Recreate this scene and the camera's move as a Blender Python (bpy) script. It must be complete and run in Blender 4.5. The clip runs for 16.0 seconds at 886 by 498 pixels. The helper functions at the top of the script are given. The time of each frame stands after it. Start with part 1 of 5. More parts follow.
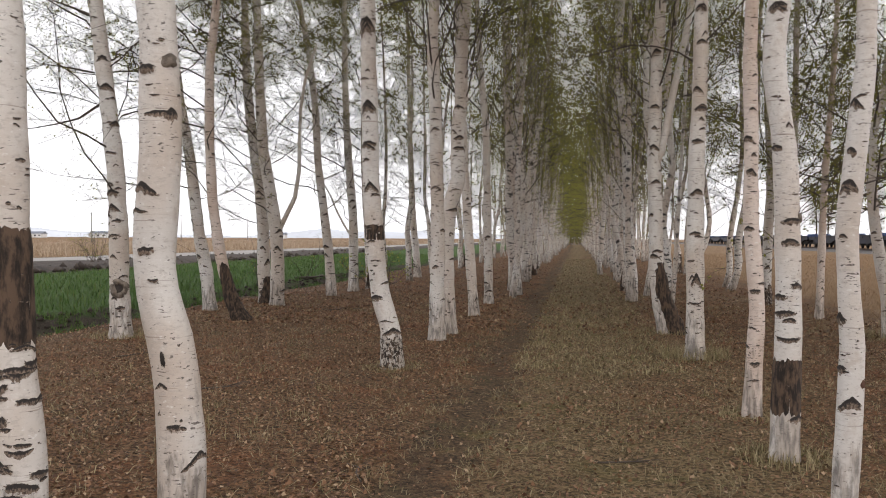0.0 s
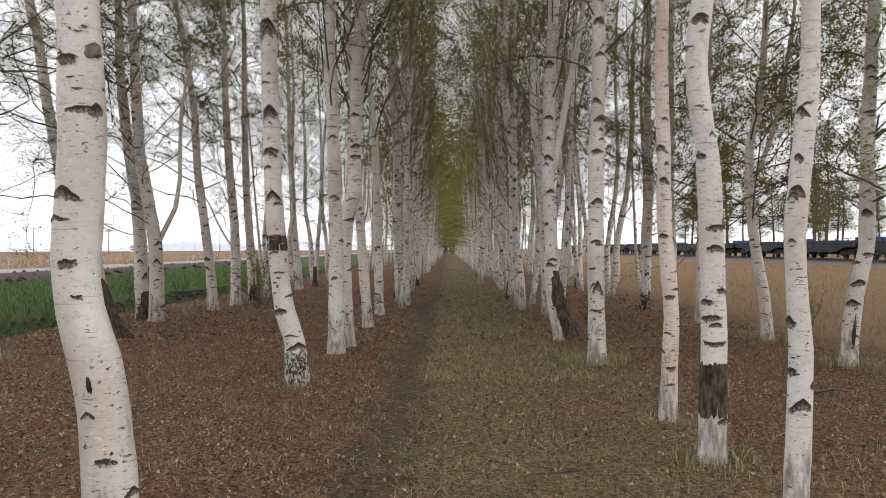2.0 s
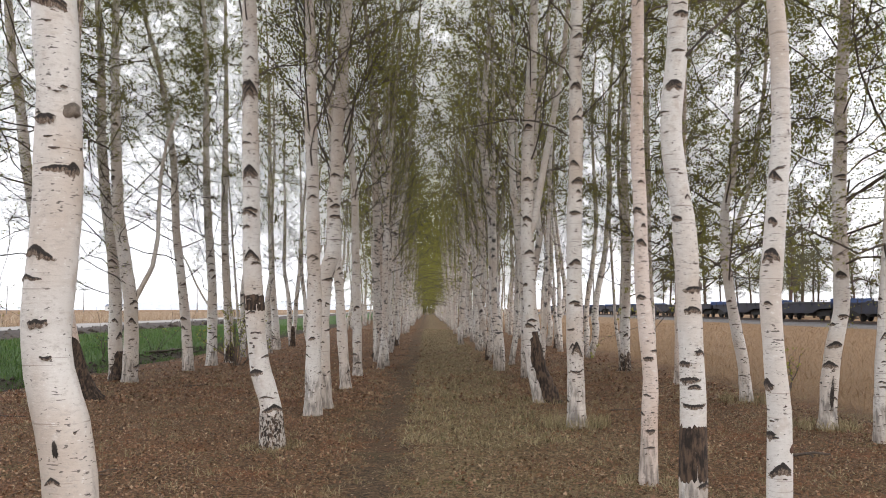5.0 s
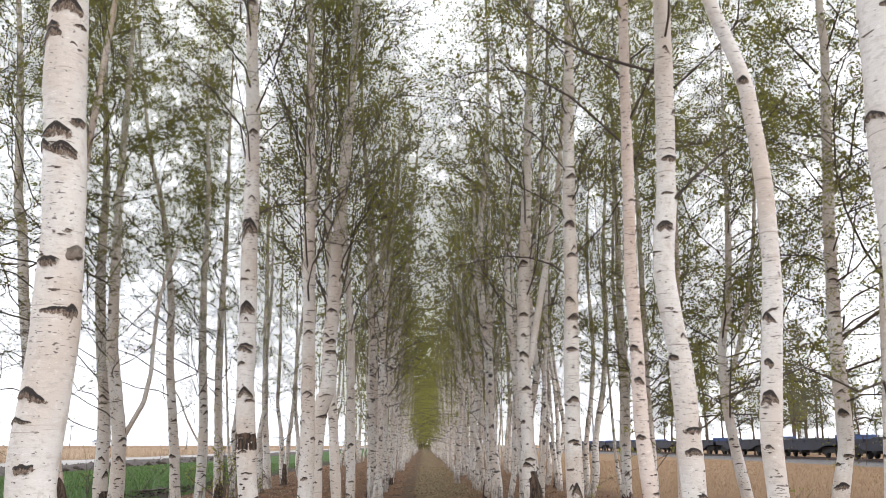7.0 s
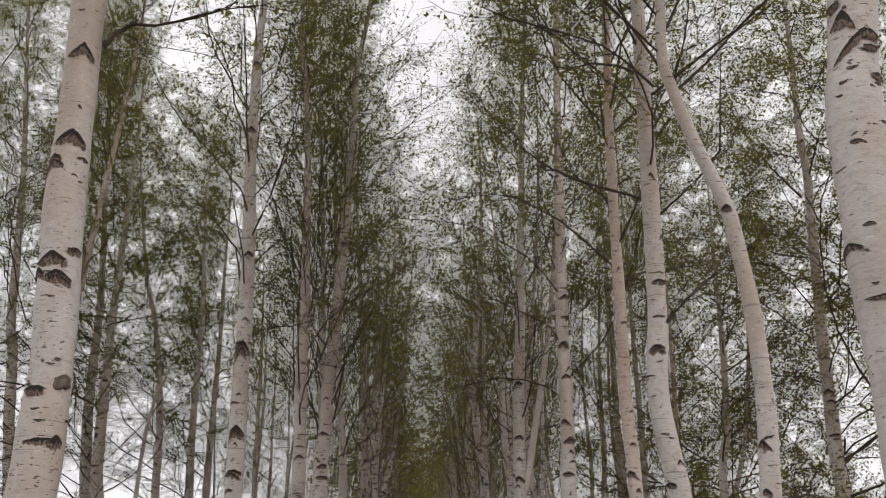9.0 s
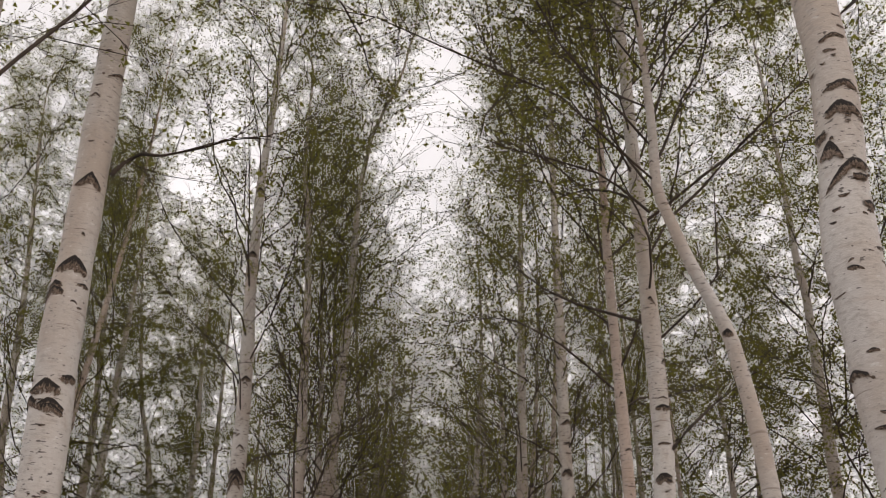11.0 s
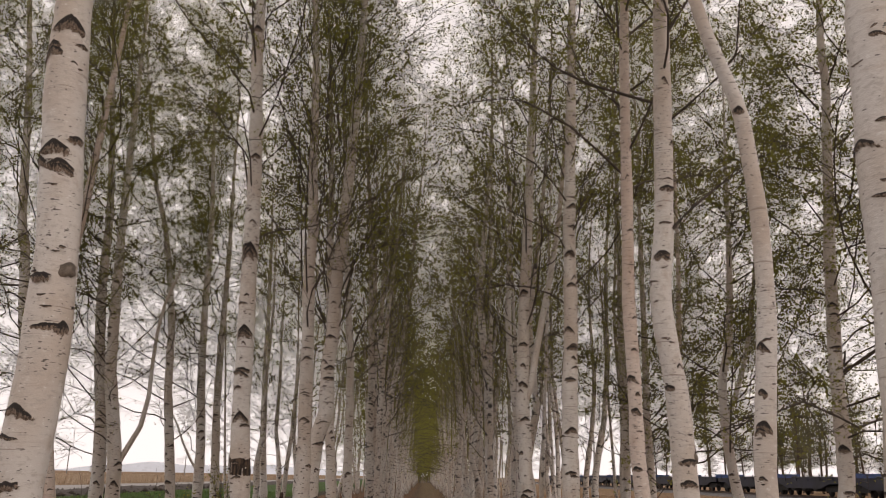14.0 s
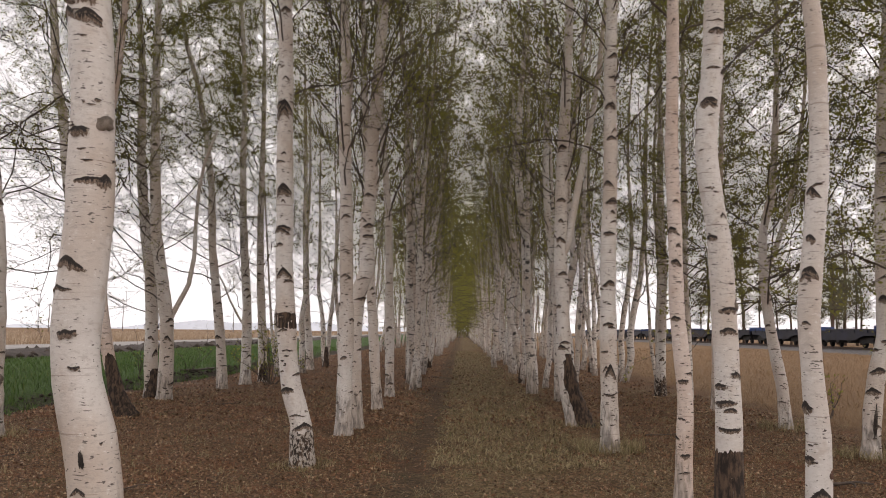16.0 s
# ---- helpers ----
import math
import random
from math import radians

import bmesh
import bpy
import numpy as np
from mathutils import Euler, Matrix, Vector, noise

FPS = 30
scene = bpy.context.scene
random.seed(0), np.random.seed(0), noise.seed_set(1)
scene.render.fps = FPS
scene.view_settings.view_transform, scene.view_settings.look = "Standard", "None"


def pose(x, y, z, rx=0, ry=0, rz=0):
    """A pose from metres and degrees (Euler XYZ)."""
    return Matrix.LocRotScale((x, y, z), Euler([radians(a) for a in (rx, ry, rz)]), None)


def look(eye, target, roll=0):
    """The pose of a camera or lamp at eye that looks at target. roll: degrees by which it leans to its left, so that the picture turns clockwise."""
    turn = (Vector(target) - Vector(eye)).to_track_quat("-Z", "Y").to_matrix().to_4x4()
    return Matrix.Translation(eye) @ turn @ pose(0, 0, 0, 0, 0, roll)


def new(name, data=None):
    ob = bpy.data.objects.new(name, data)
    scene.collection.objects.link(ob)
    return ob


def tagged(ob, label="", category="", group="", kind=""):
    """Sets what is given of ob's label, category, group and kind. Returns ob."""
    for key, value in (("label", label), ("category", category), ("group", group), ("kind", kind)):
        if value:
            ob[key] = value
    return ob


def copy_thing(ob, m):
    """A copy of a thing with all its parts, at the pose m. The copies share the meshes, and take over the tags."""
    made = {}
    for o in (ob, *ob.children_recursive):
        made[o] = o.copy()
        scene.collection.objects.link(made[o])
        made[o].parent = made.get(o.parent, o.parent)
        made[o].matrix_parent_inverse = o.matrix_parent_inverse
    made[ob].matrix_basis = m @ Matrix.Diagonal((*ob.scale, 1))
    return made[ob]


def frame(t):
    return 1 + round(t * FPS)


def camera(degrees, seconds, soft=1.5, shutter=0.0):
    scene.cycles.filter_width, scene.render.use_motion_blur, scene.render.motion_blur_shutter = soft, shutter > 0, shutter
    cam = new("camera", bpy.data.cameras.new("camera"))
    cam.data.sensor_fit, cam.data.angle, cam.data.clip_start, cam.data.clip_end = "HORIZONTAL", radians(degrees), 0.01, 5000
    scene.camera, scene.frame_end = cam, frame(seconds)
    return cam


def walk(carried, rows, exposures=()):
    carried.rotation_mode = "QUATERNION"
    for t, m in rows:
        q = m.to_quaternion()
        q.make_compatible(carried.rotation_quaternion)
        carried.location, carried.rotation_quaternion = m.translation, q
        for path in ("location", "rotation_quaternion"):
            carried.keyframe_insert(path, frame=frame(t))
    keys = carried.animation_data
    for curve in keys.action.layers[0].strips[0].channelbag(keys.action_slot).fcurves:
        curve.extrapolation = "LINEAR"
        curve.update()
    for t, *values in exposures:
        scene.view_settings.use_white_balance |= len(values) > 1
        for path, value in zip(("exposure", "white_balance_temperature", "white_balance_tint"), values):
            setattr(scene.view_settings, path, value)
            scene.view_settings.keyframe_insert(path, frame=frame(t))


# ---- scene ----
cam = camera(56.95, 16.0, soft=1.0)
PATH = [
    (0, pose(0.369, -0.150, 1.475, 0, 0, 9.258) @ pose(0, 0, 0, 89.227) @ pose(0, 0, 0, 0, 0, 0.271)),
    (0.5, pose(0.283, -0.092, 1.474, 0, 0, 6.159) @ pose(0, 0, 0, 89.395) @ pose(0, 0, 0, 0, 0, 0.043)),
    (1, pose(0.131, -0.023, 1.464, 0, 0, 2.819) @ pose(0, 0, 0, 89.724) @ pose(0, 0, 0, 0, 0, -0.002)),
    (1.5, pose(0.000, 0.009, 1.461, 0, 0, 1.587) @ pose(0, 0, 0, 89.831) @ pose(0, 0, 0, 0, 0, -0.203)),
    (2, pose(-0.037, 0.017, 1.461, 0, 0, 0.361) @ pose(0, 0, 0, 90.002) @ pose(0, 0, 0, 0, 0, -0.267)),
    (2.5, pose(-0.033, 0.020, 1.457, 0, 0, -0.387) @ pose(0, 0, 0, 90.141) @ pose(0, 0, 0, 0, 0, -0.178)),
    (3, pose(-0.032, 0.038, 1.457, 0, 0, -0.583) @ pose(0, 0, 0, 90.113) @ pose(0, 0, 0, 0, 0, -0.038)),
    (3.2, pose(-0.032, 0.038, 1.457, 0, 0, -0.705) @ pose(0, 0, 0, 90.130) @ pose(0, 0, 0, 0, 0, -0.030)),
    (5.3, pose(-0.028, 0.024, 1.471, 0, 0, -1.170) @ pose(0, 0, 0, 95.360) @ pose(0, 0, 0, 0, 0, -0.070)),
    (5.5, pose(-0.028, 0.023, 1.474, 0, 0, -1.242) @ pose(0, 0, 0, 96.189) @ pose(0, 0, 0, 0, 0, -0.064)),
    (6, pose(-0.027, 0.020, 1.486, 0, 0, -1.251) @ pose(0, 0, 0, 98.450) @ pose(0, 0, 0, 0, 0, -0.005)),
    (6.5, pose(-0.026, 0.016, 1.497, 0, 0, -1.268) @ pose(0, 0, 0, 100.787) @ pose(0, 0, 0, 0, 0, 0.005)),
    (7, pose(-0.027, -0.002, 1.503, 0, 0, -1.333) @ pose(0, 0, 0, 103.478) @ pose(0, 0, 0, 0, 0, -0.012)),
    (7.5, pose(-0.026, -0.018, 1.510, 0, 0, -1.365) @ pose(0, 0, 0, 106.019) @ pose(0, 0, 0, 0, 0, 0.027)),
    (8, pose(-0.018, -0.020, 1.522, 0, 0, -1.438) @ pose(0, 0, 0, 108.187) @ pose(0, 0, 0, 0, 0, 0.061)),
    (8.5, pose(-0.012, -0.029, 1.532, 0, 0, -1.542) @ pose(0, 0, 0, 109.792) @ pose(0, 0, 0, 0, 0, -0.061)),
    (9, pose(-0.009, -0.038, 1.537, 0, 0, -1.721) @ pose(0, 0, 0, 111.743) @ pose(0, 0, 0, 0, 0, -0.240)),
    (9.5, pose(-0.014, -0.041, 1.546, 0, 0, -1.826) @ pose(0, 0, 0, 113.730) @ pose(0, 0, 0, 0, 0, -0.345)),
    (10, pose(-0.019, -0.043, 1.561, 0, 0, -1.865) @ pose(0, 0, 0, 116.283) @ pose(0, 0, 0, 0, 0, -0.456)),
    (10.2, pose(-0.019, -0.043, 1.564, 0, 0, -1.865) @ pose(0, 0, 0, 117.640) @ pose(0, 0, 0, 0, 0, -0.470)),
    (11.25, pose(0.0, -0.033, 1.548, 0, 0, -1.760) @ pose(0, 0, 0, 120.400) @ pose(0, 0, 0, 0, 0, -0.380)),
    (12.3, pose(0.018, -0.022, 1.508, 0, 0, -1.640) @ pose(0, 0, 0, 116.050) @ pose(0, 0, 0, 0, 0, -0.200)),
    (12.5, pose(0.018, -0.020, 1.504, 0, 0, -1.629) @ pose(0, 0, 0, 114.512) @ pose(0, 0, 0, 0, 0, -0.086)),
    (13, pose(0.017, -0.020, 1.494, 0, 0, -1.603) @ pose(0, 0, 0, 111.207) @ pose(0, 0, 0, 0, 0, 0.334)),
    (13.5, pose(0.018, -0.010, 1.485, 0, 0, -1.421) @ pose(0, 0, 0, 108.227) @ pose(0, 0, 0, 0, 0, 0.739)),
    (14, pose(0.021, 0.004, 1.476, 0, 0, -1.044) @ pose(0, 0, 0, 105.573) @ pose(0, 0, 0, 0, 0, 1.056)),
    (14.5, pose(0.017, 0.017, 1.464, 0, 0, -0.272) @ pose(0, 0, 0, 102.654) @ pose(0, 0, 0, 0, 0, 1.077)),
    (15, pose(0.014, 0.034, 1.450, 0, 0, 0.346) @ pose(0, 0, 0, 100.607) @ pose(0, 0, 0, 0, 0, 1.097)),
    (15.5, pose(0.007, 0.045, 1.444, 0, 0, 0.978) @ pose(0, 0, 0, 98.432) @ pose(0, 0, 0, 0, 0, 0.852)),
    (16, pose(0.001, 0.066, 1.436, 0, 0, 1.369) @ pose(0, 0, 0, 95.766) @ pose(0, 0, 0, 0, 0, 0.628)),
]
EXPOSURES = [(0, -1.99, 7210, 14), (3.0, -1.86, 6990, 12), (5.5, -1.56, 6980, 13), (7.0, -1.34, 6820, 12), (7.5, -1.72, 6980, 13), (8.0, -2.22, 7150, 12), (9.0, -2.47, 7270, 15), (10.0, -2.52, 7320, 16), (12.5, -2.5, 8080, 20), (13.5, -2.55, 8180, 21), (14.5, -2.45, 7960, 20), (16.0, -2.22, 7650, 19)]
walk(cam, PATH, EXPOSURES)

# ---- sky and light ----
world = bpy.data.worlds.new("hazy_sky")
scene.world = world
world.use_nodes = True
wn = world.node_tree.nodes
wl = world.node_tree.links
wn.clear()
w_out = wn.new("ShaderNodeOutputWorld")
w_bg = wn.new("ShaderNodeBackground")
w_sky = wn.new("ShaderNodeTexSky")
w_sky.sky_type = "NISHITA"
w_sky.sun_disc = False
w_sky.sun_elevation = radians(29)
w_sky.sun_rotation = radians(150)
w_sky.air_density, w_sky.dust_density, w_sky.ozone_density = 1.0, 0.8, 1.5
w_co = wn.new("ShaderNodeTexCoord")
w_noise = wn.new("ShaderNodeTexNoise")
w_noise.inputs["Scale"].default_value = 2.2
w_noise.inputs["Detail"].default_value = 5
w_map = wn.new("ShaderNodeMapRange")
w_map.inputs[1].default_value, w_map.inputs[2].default_value = 0.38, 0.66
w_map.inputs[3].default_value, w_map.inputs[4].default_value = 0.74, 1.0
w_mix = wn.new("ShaderNodeMix")
w_mix.data_type = "RGBA"
w_mix.inputs[7].default_value = (55.0, 59.0, 65.5, 1)
wl.new(w_co.outputs["Generated"], w_noise.inputs["Vector"])
wl.new(w_noise.outputs["Fac"], w_map.inputs[0])
w_sep = wn.new("ShaderNodeSeparateXYZ")
wl.new(w_co.outputs["Generated"], w_sep.inputs[0])
w_low = wn.new("ShaderNodeMapRange")
w_low.interpolation_type = "SMOOTHSTEP"
for i, v in enumerate((0.05, 0.4, 1.0, 0.0)):
    w_low.inputs[i + 1].default_value = v
wl.new(w_sep.outputs["Z"], w_low.inputs[0])
w_max = wn.new("ShaderNodeMath")
w_max.operation = "MAXIMUM"
wl.new(w_map.outputs[0], w_max.inputs[0])
wl.new(w_low.outputs[0], w_max.inputs[1])
wl.new(w_max.outputs[0], w_mix.inputs[0])
wl.new(w_sky.outputs[0], w_mix.inputs[6])
wl.new(w_mix.outputs[2], w_bg.inputs["Color"])
w_bg.inputs["Strength"].default_value = 0.1
wl.new(w_bg.outputs[0], w_out.inputs[0])

sun = new("sun", bpy.data.lights.new("sun", "SUN"))
sun.data.energy, sun.data.angle, sun.data.color = 1.8, radians(12), (1.0, 0.92, 0.8)
sun.matrix_world = look((7, -12, 7.8), (0, 0, 0))


# ---- materials ----
def material(name):
    m = bpy.data.materials.new(name)
    m.use_nodes = True
    return m, m.node_tree.nodes, m.node_tree.links, m.node_tree.nodes["Principled BSDF"]


def noise_node(n, l, co, scale, detail=4.0, stretch=(1, 1, 1), rough=0.55):
    mp = n.new("ShaderNodeMapping")
    mp.inputs["Scale"].default_value = stretch
    t = n.new("ShaderNodeTexNoise")
    t.inputs["Scale"].default_value, t.inputs["Detail"].default_value, t.inputs["Roughness"].default_value = scale, detail, rough
    l.new(co, mp.inputs["Vector"])
    l.new(mp.outputs[0], t.inputs["Vector"])
    return t.outputs["Fac"]


def ramp(n, l, fac, lo, hi, a=0.0, b=1.0):
    r = n.new("ShaderNodeMapRange")
    r.interpolation_type = "SMOOTHSTEP"
    for i, v in enumerate((lo, hi, a, b)):
        r.inputs[i + 1].default_value = v
    l.new(fac, r.inputs[0])
    return r.outputs[0]


def mix(n, l, fac, a, b, kind="MIX"):
    m = n.new("ShaderNodeMix")
    m.data_type, m.blend_type = "RGBA", kind
    for sock, v in ((m.inputs[0], fac), (m.inputs[6], a), (m.inputs[7], b)):
        if isinstance(v, (int, float)):
            sock.default_value = v
        elif isinstance(v, tuple):
            sock.default_value = (*v, 1)
        else:
            l.new(v, sock)
    return m.outputs[2]


def maths(n, l, op, a, b=0.0):
    m = n.new("ShaderNodeMath")
    m.operation = op
    for i, v in enumerate((a, b)):
        if isinstance(v, (int, float)):
            m.inputs[i].default_value = v
        else:
            l.new(v, m.inputs[i])
    return m.outputs[0]


def bump(n, l, bsdf, height, strength=0.4, dist=0.01):
    b = n.new("ShaderNodeBump")
    b.inputs["Strength"].default_value, b.inputs["Distance"].default_value = strength, dist
    l.new(height, b.inputs["Height"])
    l.new(b.outputs[0], bsdf.inputs["Normal"])


def plain(name, colour, rough=0.8, vary=0.25, scale=6.0, metal=0.0, relief=0.2):
    m, n, l, p = material(name)
    co = n.new("ShaderNodeTexCoord").outputs["Object"]
    f1, f2 = noise_node(n, l, co, scale), noise_node(n, l, co, scale * 9, 3)
    dark = tuple(c * (1 - vary) for c in colour)
    light = tuple(min(1, c * (1 + vary)) for c in colour)
    c1 = mix(n, l, ramp(n, l, f1, 0.3, 0.7), dark, light)
    l.new(mix(n, l, ramp(n, l, f2, 0.55, 0.75, 0, 0.5), c1, tuple(c * 0.6 for c in colour)), p.inputs["Base Color"])
    p.inputs["Roughness"].default_value, p.inputs["Metallic"].default_value = rough, metal
    bump(n, l, p, f2, relief)
    return m


def bark_white(name, tint, marks=0.0):
    """White birch bark: papery cream with fine lying lenticels, grey stains and, for far stems, broad dark marks."""
    m, n, l, p = material(name)
    tc = n.new("ShaderNodeTexCoord")
    info = n.new("ShaderNodeObjectInfo")
    add = n.new("ShaderNodeVectorMath")
    add.operation = "ADD"
    scl = n.new("ShaderNodeVectorMath")
    scl.operation = "SCALE"
    scl.inputs[0].default_value = (13.0, 7.0, 29.0)
    l.new(info.outputs["Random"], scl.inputs["Scale"])
    l.new(tc.outputs["Object"], add.inputs[0])
    l.new(scl.outputs[0], add.inputs[1])
    co = add.outputs[0]
    stain = noise_node(n, l, co, 1.9, 4, (1, 1, 0.6))
    blotch = noise_node(n, l, co, 9.0, 5, (1, 1, 0.9), 0.65)
    peel = noise_node(n, l, co, 4.0, 5, (1, 1, 10))
    ring = noise_node(n, l, co, 3.2, 4, (0.5, 0.5, 16), 0.6)
    lent = noise_node(n, l, co, 15, 3, (1, 1, 6.5), 0.5)
    patchy = noise_node(n, l, co, 3.0, 3, (1, 1, 1.0))
    dots = noise_node(n, l, co, 38, 2, (1, 1, 2.6), 0.4)
    grain = noise_node(n, l, co, 70, 4, (0.8, 0.8, 1.2), 0.65)
    fleck = noise_node(n, l, co, 30, 4, (0.8, 0.8, 1.7), 0.7)
    c = mix(n, l, ramp(n, l, stain, 0.36, 0.66), tint, tuple(v * f for v, f in zip(tint, (0.84, 0.75, 0.68))))
    c = mix(n, l, ramp(n, l, blotch, 0.52, 0.72, 0, 0.55), c, tuple(v * f for v, f in zip(tint, (0.72, 0.62, 0.55))))
    c = mix(n, l, ramp(n, l, blotch, 0.28, 0.42, 0.6, 0), c, tuple(min(0.84, v * 1.13) for v in tint))
    c = mix(n, l, ramp(n, l, peel, 0.6, 0.74, 0, 0.3), c, (0.44, 0.34, 0.27))
    c = mix(n, l, ramp(n, l, fleck, 0.52, 0.66, 0, 0.5), c, tuple(v * f for v, f in zip(tint, (0.6, 0.56, 0.53))))
    c = mix(n, l, ramp(n, l, fleck, 0.3, 0.4, 0.7, 0), c, (0.76, 0.74, 0.71))
    c = mix(n, l, ramp(n, l, ring, 0.645, 0.67, 0, 0.6), c, (0.24, 0.18, 0.14))
    many = ramp(n, l, patchy, 0.42, 0.62, -0.045, 0.02)
    c = mix(n, l, ramp(n, l, maths(n, l, "ADD", lent, many), 0.655, 0.69, 0, 0.85), c, (0.085, 0.062, 0.05))
    c = mix(n, l, ramp(n, l, maths(n, l, "ADD", dots, many), 0.665, 0.7, 0, 0.85), c, (0.06, 0.045, 0.038))
    if marks:
        big = noise_node(n, l, co, 5.5, 3, (1, 1, 2.0), 0.55)
        c = mix(n, l, ramp(n, l, big, 0.59, 0.62, 0, marks), c, (0.028, 0.023, 0.021))
        dash = noise_node(n, l, co, 12.0, 3, (1, 1, 3.2), 0.55)
        c = mix(n, l, ramp(n, l, dash, 0.6, 0.63, 0, marks), c, (0.04, 0.032, 0.028))
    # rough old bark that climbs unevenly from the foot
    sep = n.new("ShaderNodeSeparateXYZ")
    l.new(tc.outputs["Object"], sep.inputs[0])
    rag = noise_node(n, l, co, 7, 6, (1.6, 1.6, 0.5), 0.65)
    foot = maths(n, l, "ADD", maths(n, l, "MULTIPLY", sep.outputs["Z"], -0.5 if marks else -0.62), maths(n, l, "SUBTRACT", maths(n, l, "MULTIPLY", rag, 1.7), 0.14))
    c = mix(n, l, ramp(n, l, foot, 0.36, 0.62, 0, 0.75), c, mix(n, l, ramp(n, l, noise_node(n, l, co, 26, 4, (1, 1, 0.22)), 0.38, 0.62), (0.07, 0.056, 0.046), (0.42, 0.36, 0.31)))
    l.new(c, p.inputs["Base Color"])
    p.inputs["Roughness"].default_value = 0.5
    h = maths(n, l, "ADD", maths(n, l, "MULTIPLY", lent, -0.5), maths(n, l, "ADD", grain, maths(n, l, "ADD", fleck, maths(n, l, "MULTIPLY", peel, 0.6))))
    bump(n, l, p, h, 0.3, 0.008)
    return m


def scar_bark(name):
    """Branch scar: ragged near-black upper lip, brown-grey worn bark below it, open where the white bark begins."""
    m, n, l, p = material(name)
    tc = n.new("ShaderNodeTexCoord")
    co = tc.outputs["Object"]
    sep = n.new("ShaderNodeSeparateXYZ")
    l.new(tc.outputs["UV"], sep.inputs[0])
    u, v = sep.outputs["X"], sep.outputs["Y"]
    rag, fine = noise_node(n, l, co, 55, 4, (1, 1, 0.8), 0.65), noise_node(n, l, co, 130, 3, (1, 1, 0.5), 0.7)
    du = maths(n, l, "MULTIPLY", maths(n, l, "MINIMUM", u, maths(n, l, "SUBTRACT", 1.0, u)), 2.4)
    dv = maths(n, l, "MINIMUM", maths(n, l, "MULTIPLY", v, 3.2), maths(n, l, "MULTIPLY", maths(n, l, "SUBTRACT", 1.0, v), 0.85))
    inside = maths(n, l, "ADD", maths(n, l, "MINIMUM", du, dv), maths(n, l, "MULTIPLY", maths(n, l, "SUBTRACT", rag, 0.5), 1.5))
    lip = maths(n, l, "ADD", v, maths(n, l, "MULTIPLY", maths(n, l, "SUBTRACT", fine, 0.5), 0.7))
    c = mix(n, l, ramp(n, l, lip, 0.34, 0.6), (0.026, 0.021, 0.019), mix(n, l, ramp(n, l, fine, 0.35, 0.65), (0.07, 0.05, 0.04), (0.28, 0.21, 0.165)))
    c = mix(n, l, ramp(n, l, inside, 0.12, 0.3, 0.75, 0), c, (0.27, 0.2, 0.15))
    l.new(c, p.inputs["Base Color"])
    p.inputs["Roughness"].default_value = 0.92
    bump(n, l, p, fine, 0.7, 0.008)
    tr = n.new("ShaderNodeBsdfTransparent")
    mx = n.new("ShaderNodeMixShader")
    l.new(ramp(n, l, inside, 0.1, 0.17), mx.inputs[0])
    l.new(tr.outputs[0], mx.inputs[1])
    l.new(p.outputs[0], mx.inputs[2])
    l.new(mx.outputs[0], n["Material Output"].inputs["Surface"])
    return m


def fissured(name, pale=0.52):
    """Old birch bark: dark, with upright cracks and pale flakes left on it."""
    m, n, l, p = material(name)
    co = n.new("ShaderNodeTexCoord").outputs["Object"]
    crack, flake = noise_node(n, l, co, 26, 5, (1, 1, 0.3), 0.65), noise_node(n, l, co, 34, 5, (1, 1, 0.6), 0.7)
    area = noise_node(n, l, co, 7, 3)
    c = mix(n, l, ramp(n, l, crack, 0.4, 0.62), (0.018, 0.012, 0.009), (0.11, 0.07, 0.047))
    bare = maths(n, l, "ADD", flake, maths(n, l, "MULTIPLY", maths(n, l, "SUBTRACT", area, 0.5), 0.35))
    c = mix(n, l, ramp(n, l, bare, pale, pale + 0.07, 0, 0.85), c, (0.48, 0.43, 0.38))
    l.new(c, p.inputs["Base Color"])
    p.inputs["Roughness"].default_value = 0.92
    bump(n, l, p, crack, 0.8, 0.012)
    return m


def leaf_mat(name, a, b, c3, trans=0.58):
    m, n, l, p = material(name)
    geo = n.new("ShaderNodeNewGeometry").outputs["Random Per Island"]
    oi = n.new("ShaderNodeObjectInfo").outputs["Random"]
    c = mix(n, l, ramp(n, l, geo, 0.1, 0.75), a, b)
    c = mix(n, l, ramp(n, l, geo, 0.82, 0.98), c, c3)
    c = mix(n, l, maths(n, l, "MULTIPLY", oi, 0.35), c, (0.17, 0.14, 0.05))
    l.new(c, p.inputs["Base Color"])
    p.inputs["Roughness"].default_value = 0.55
    tr = n.new("ShaderNodeBsdfTranslucent")
    l.new(mix(n, l, 0.5, c, (0.55, 0.55, 0.12)), tr.inputs["Color"])
    mx = n.new("ShaderNodeMixShader")
    mx.inputs[0].default_value = trans
    l.new(p.outputs[0], mx.inputs[1])
    l.new(tr.outputs[0], mx.inputs[2])
    l.new(mx.outputs[0], n["Material Output"].inputs["Surface"])
    return m


def blades_mat(name, a, b, c3):
    m, n, l, p = material(name)
    geo = n.new("ShaderNodeNewGeometry").outputs["Random Per Island"]
    c = mix(n, l, ramp(n, l, geo, 0.0, 0.7), a, b)
    l.new(mix(n, l, ramp(n, l, geo, 0.75, 1.0), c, c3), p.inputs["Base Color"])
    p.inputs["Roughness"].default_value = 0.75
    return m


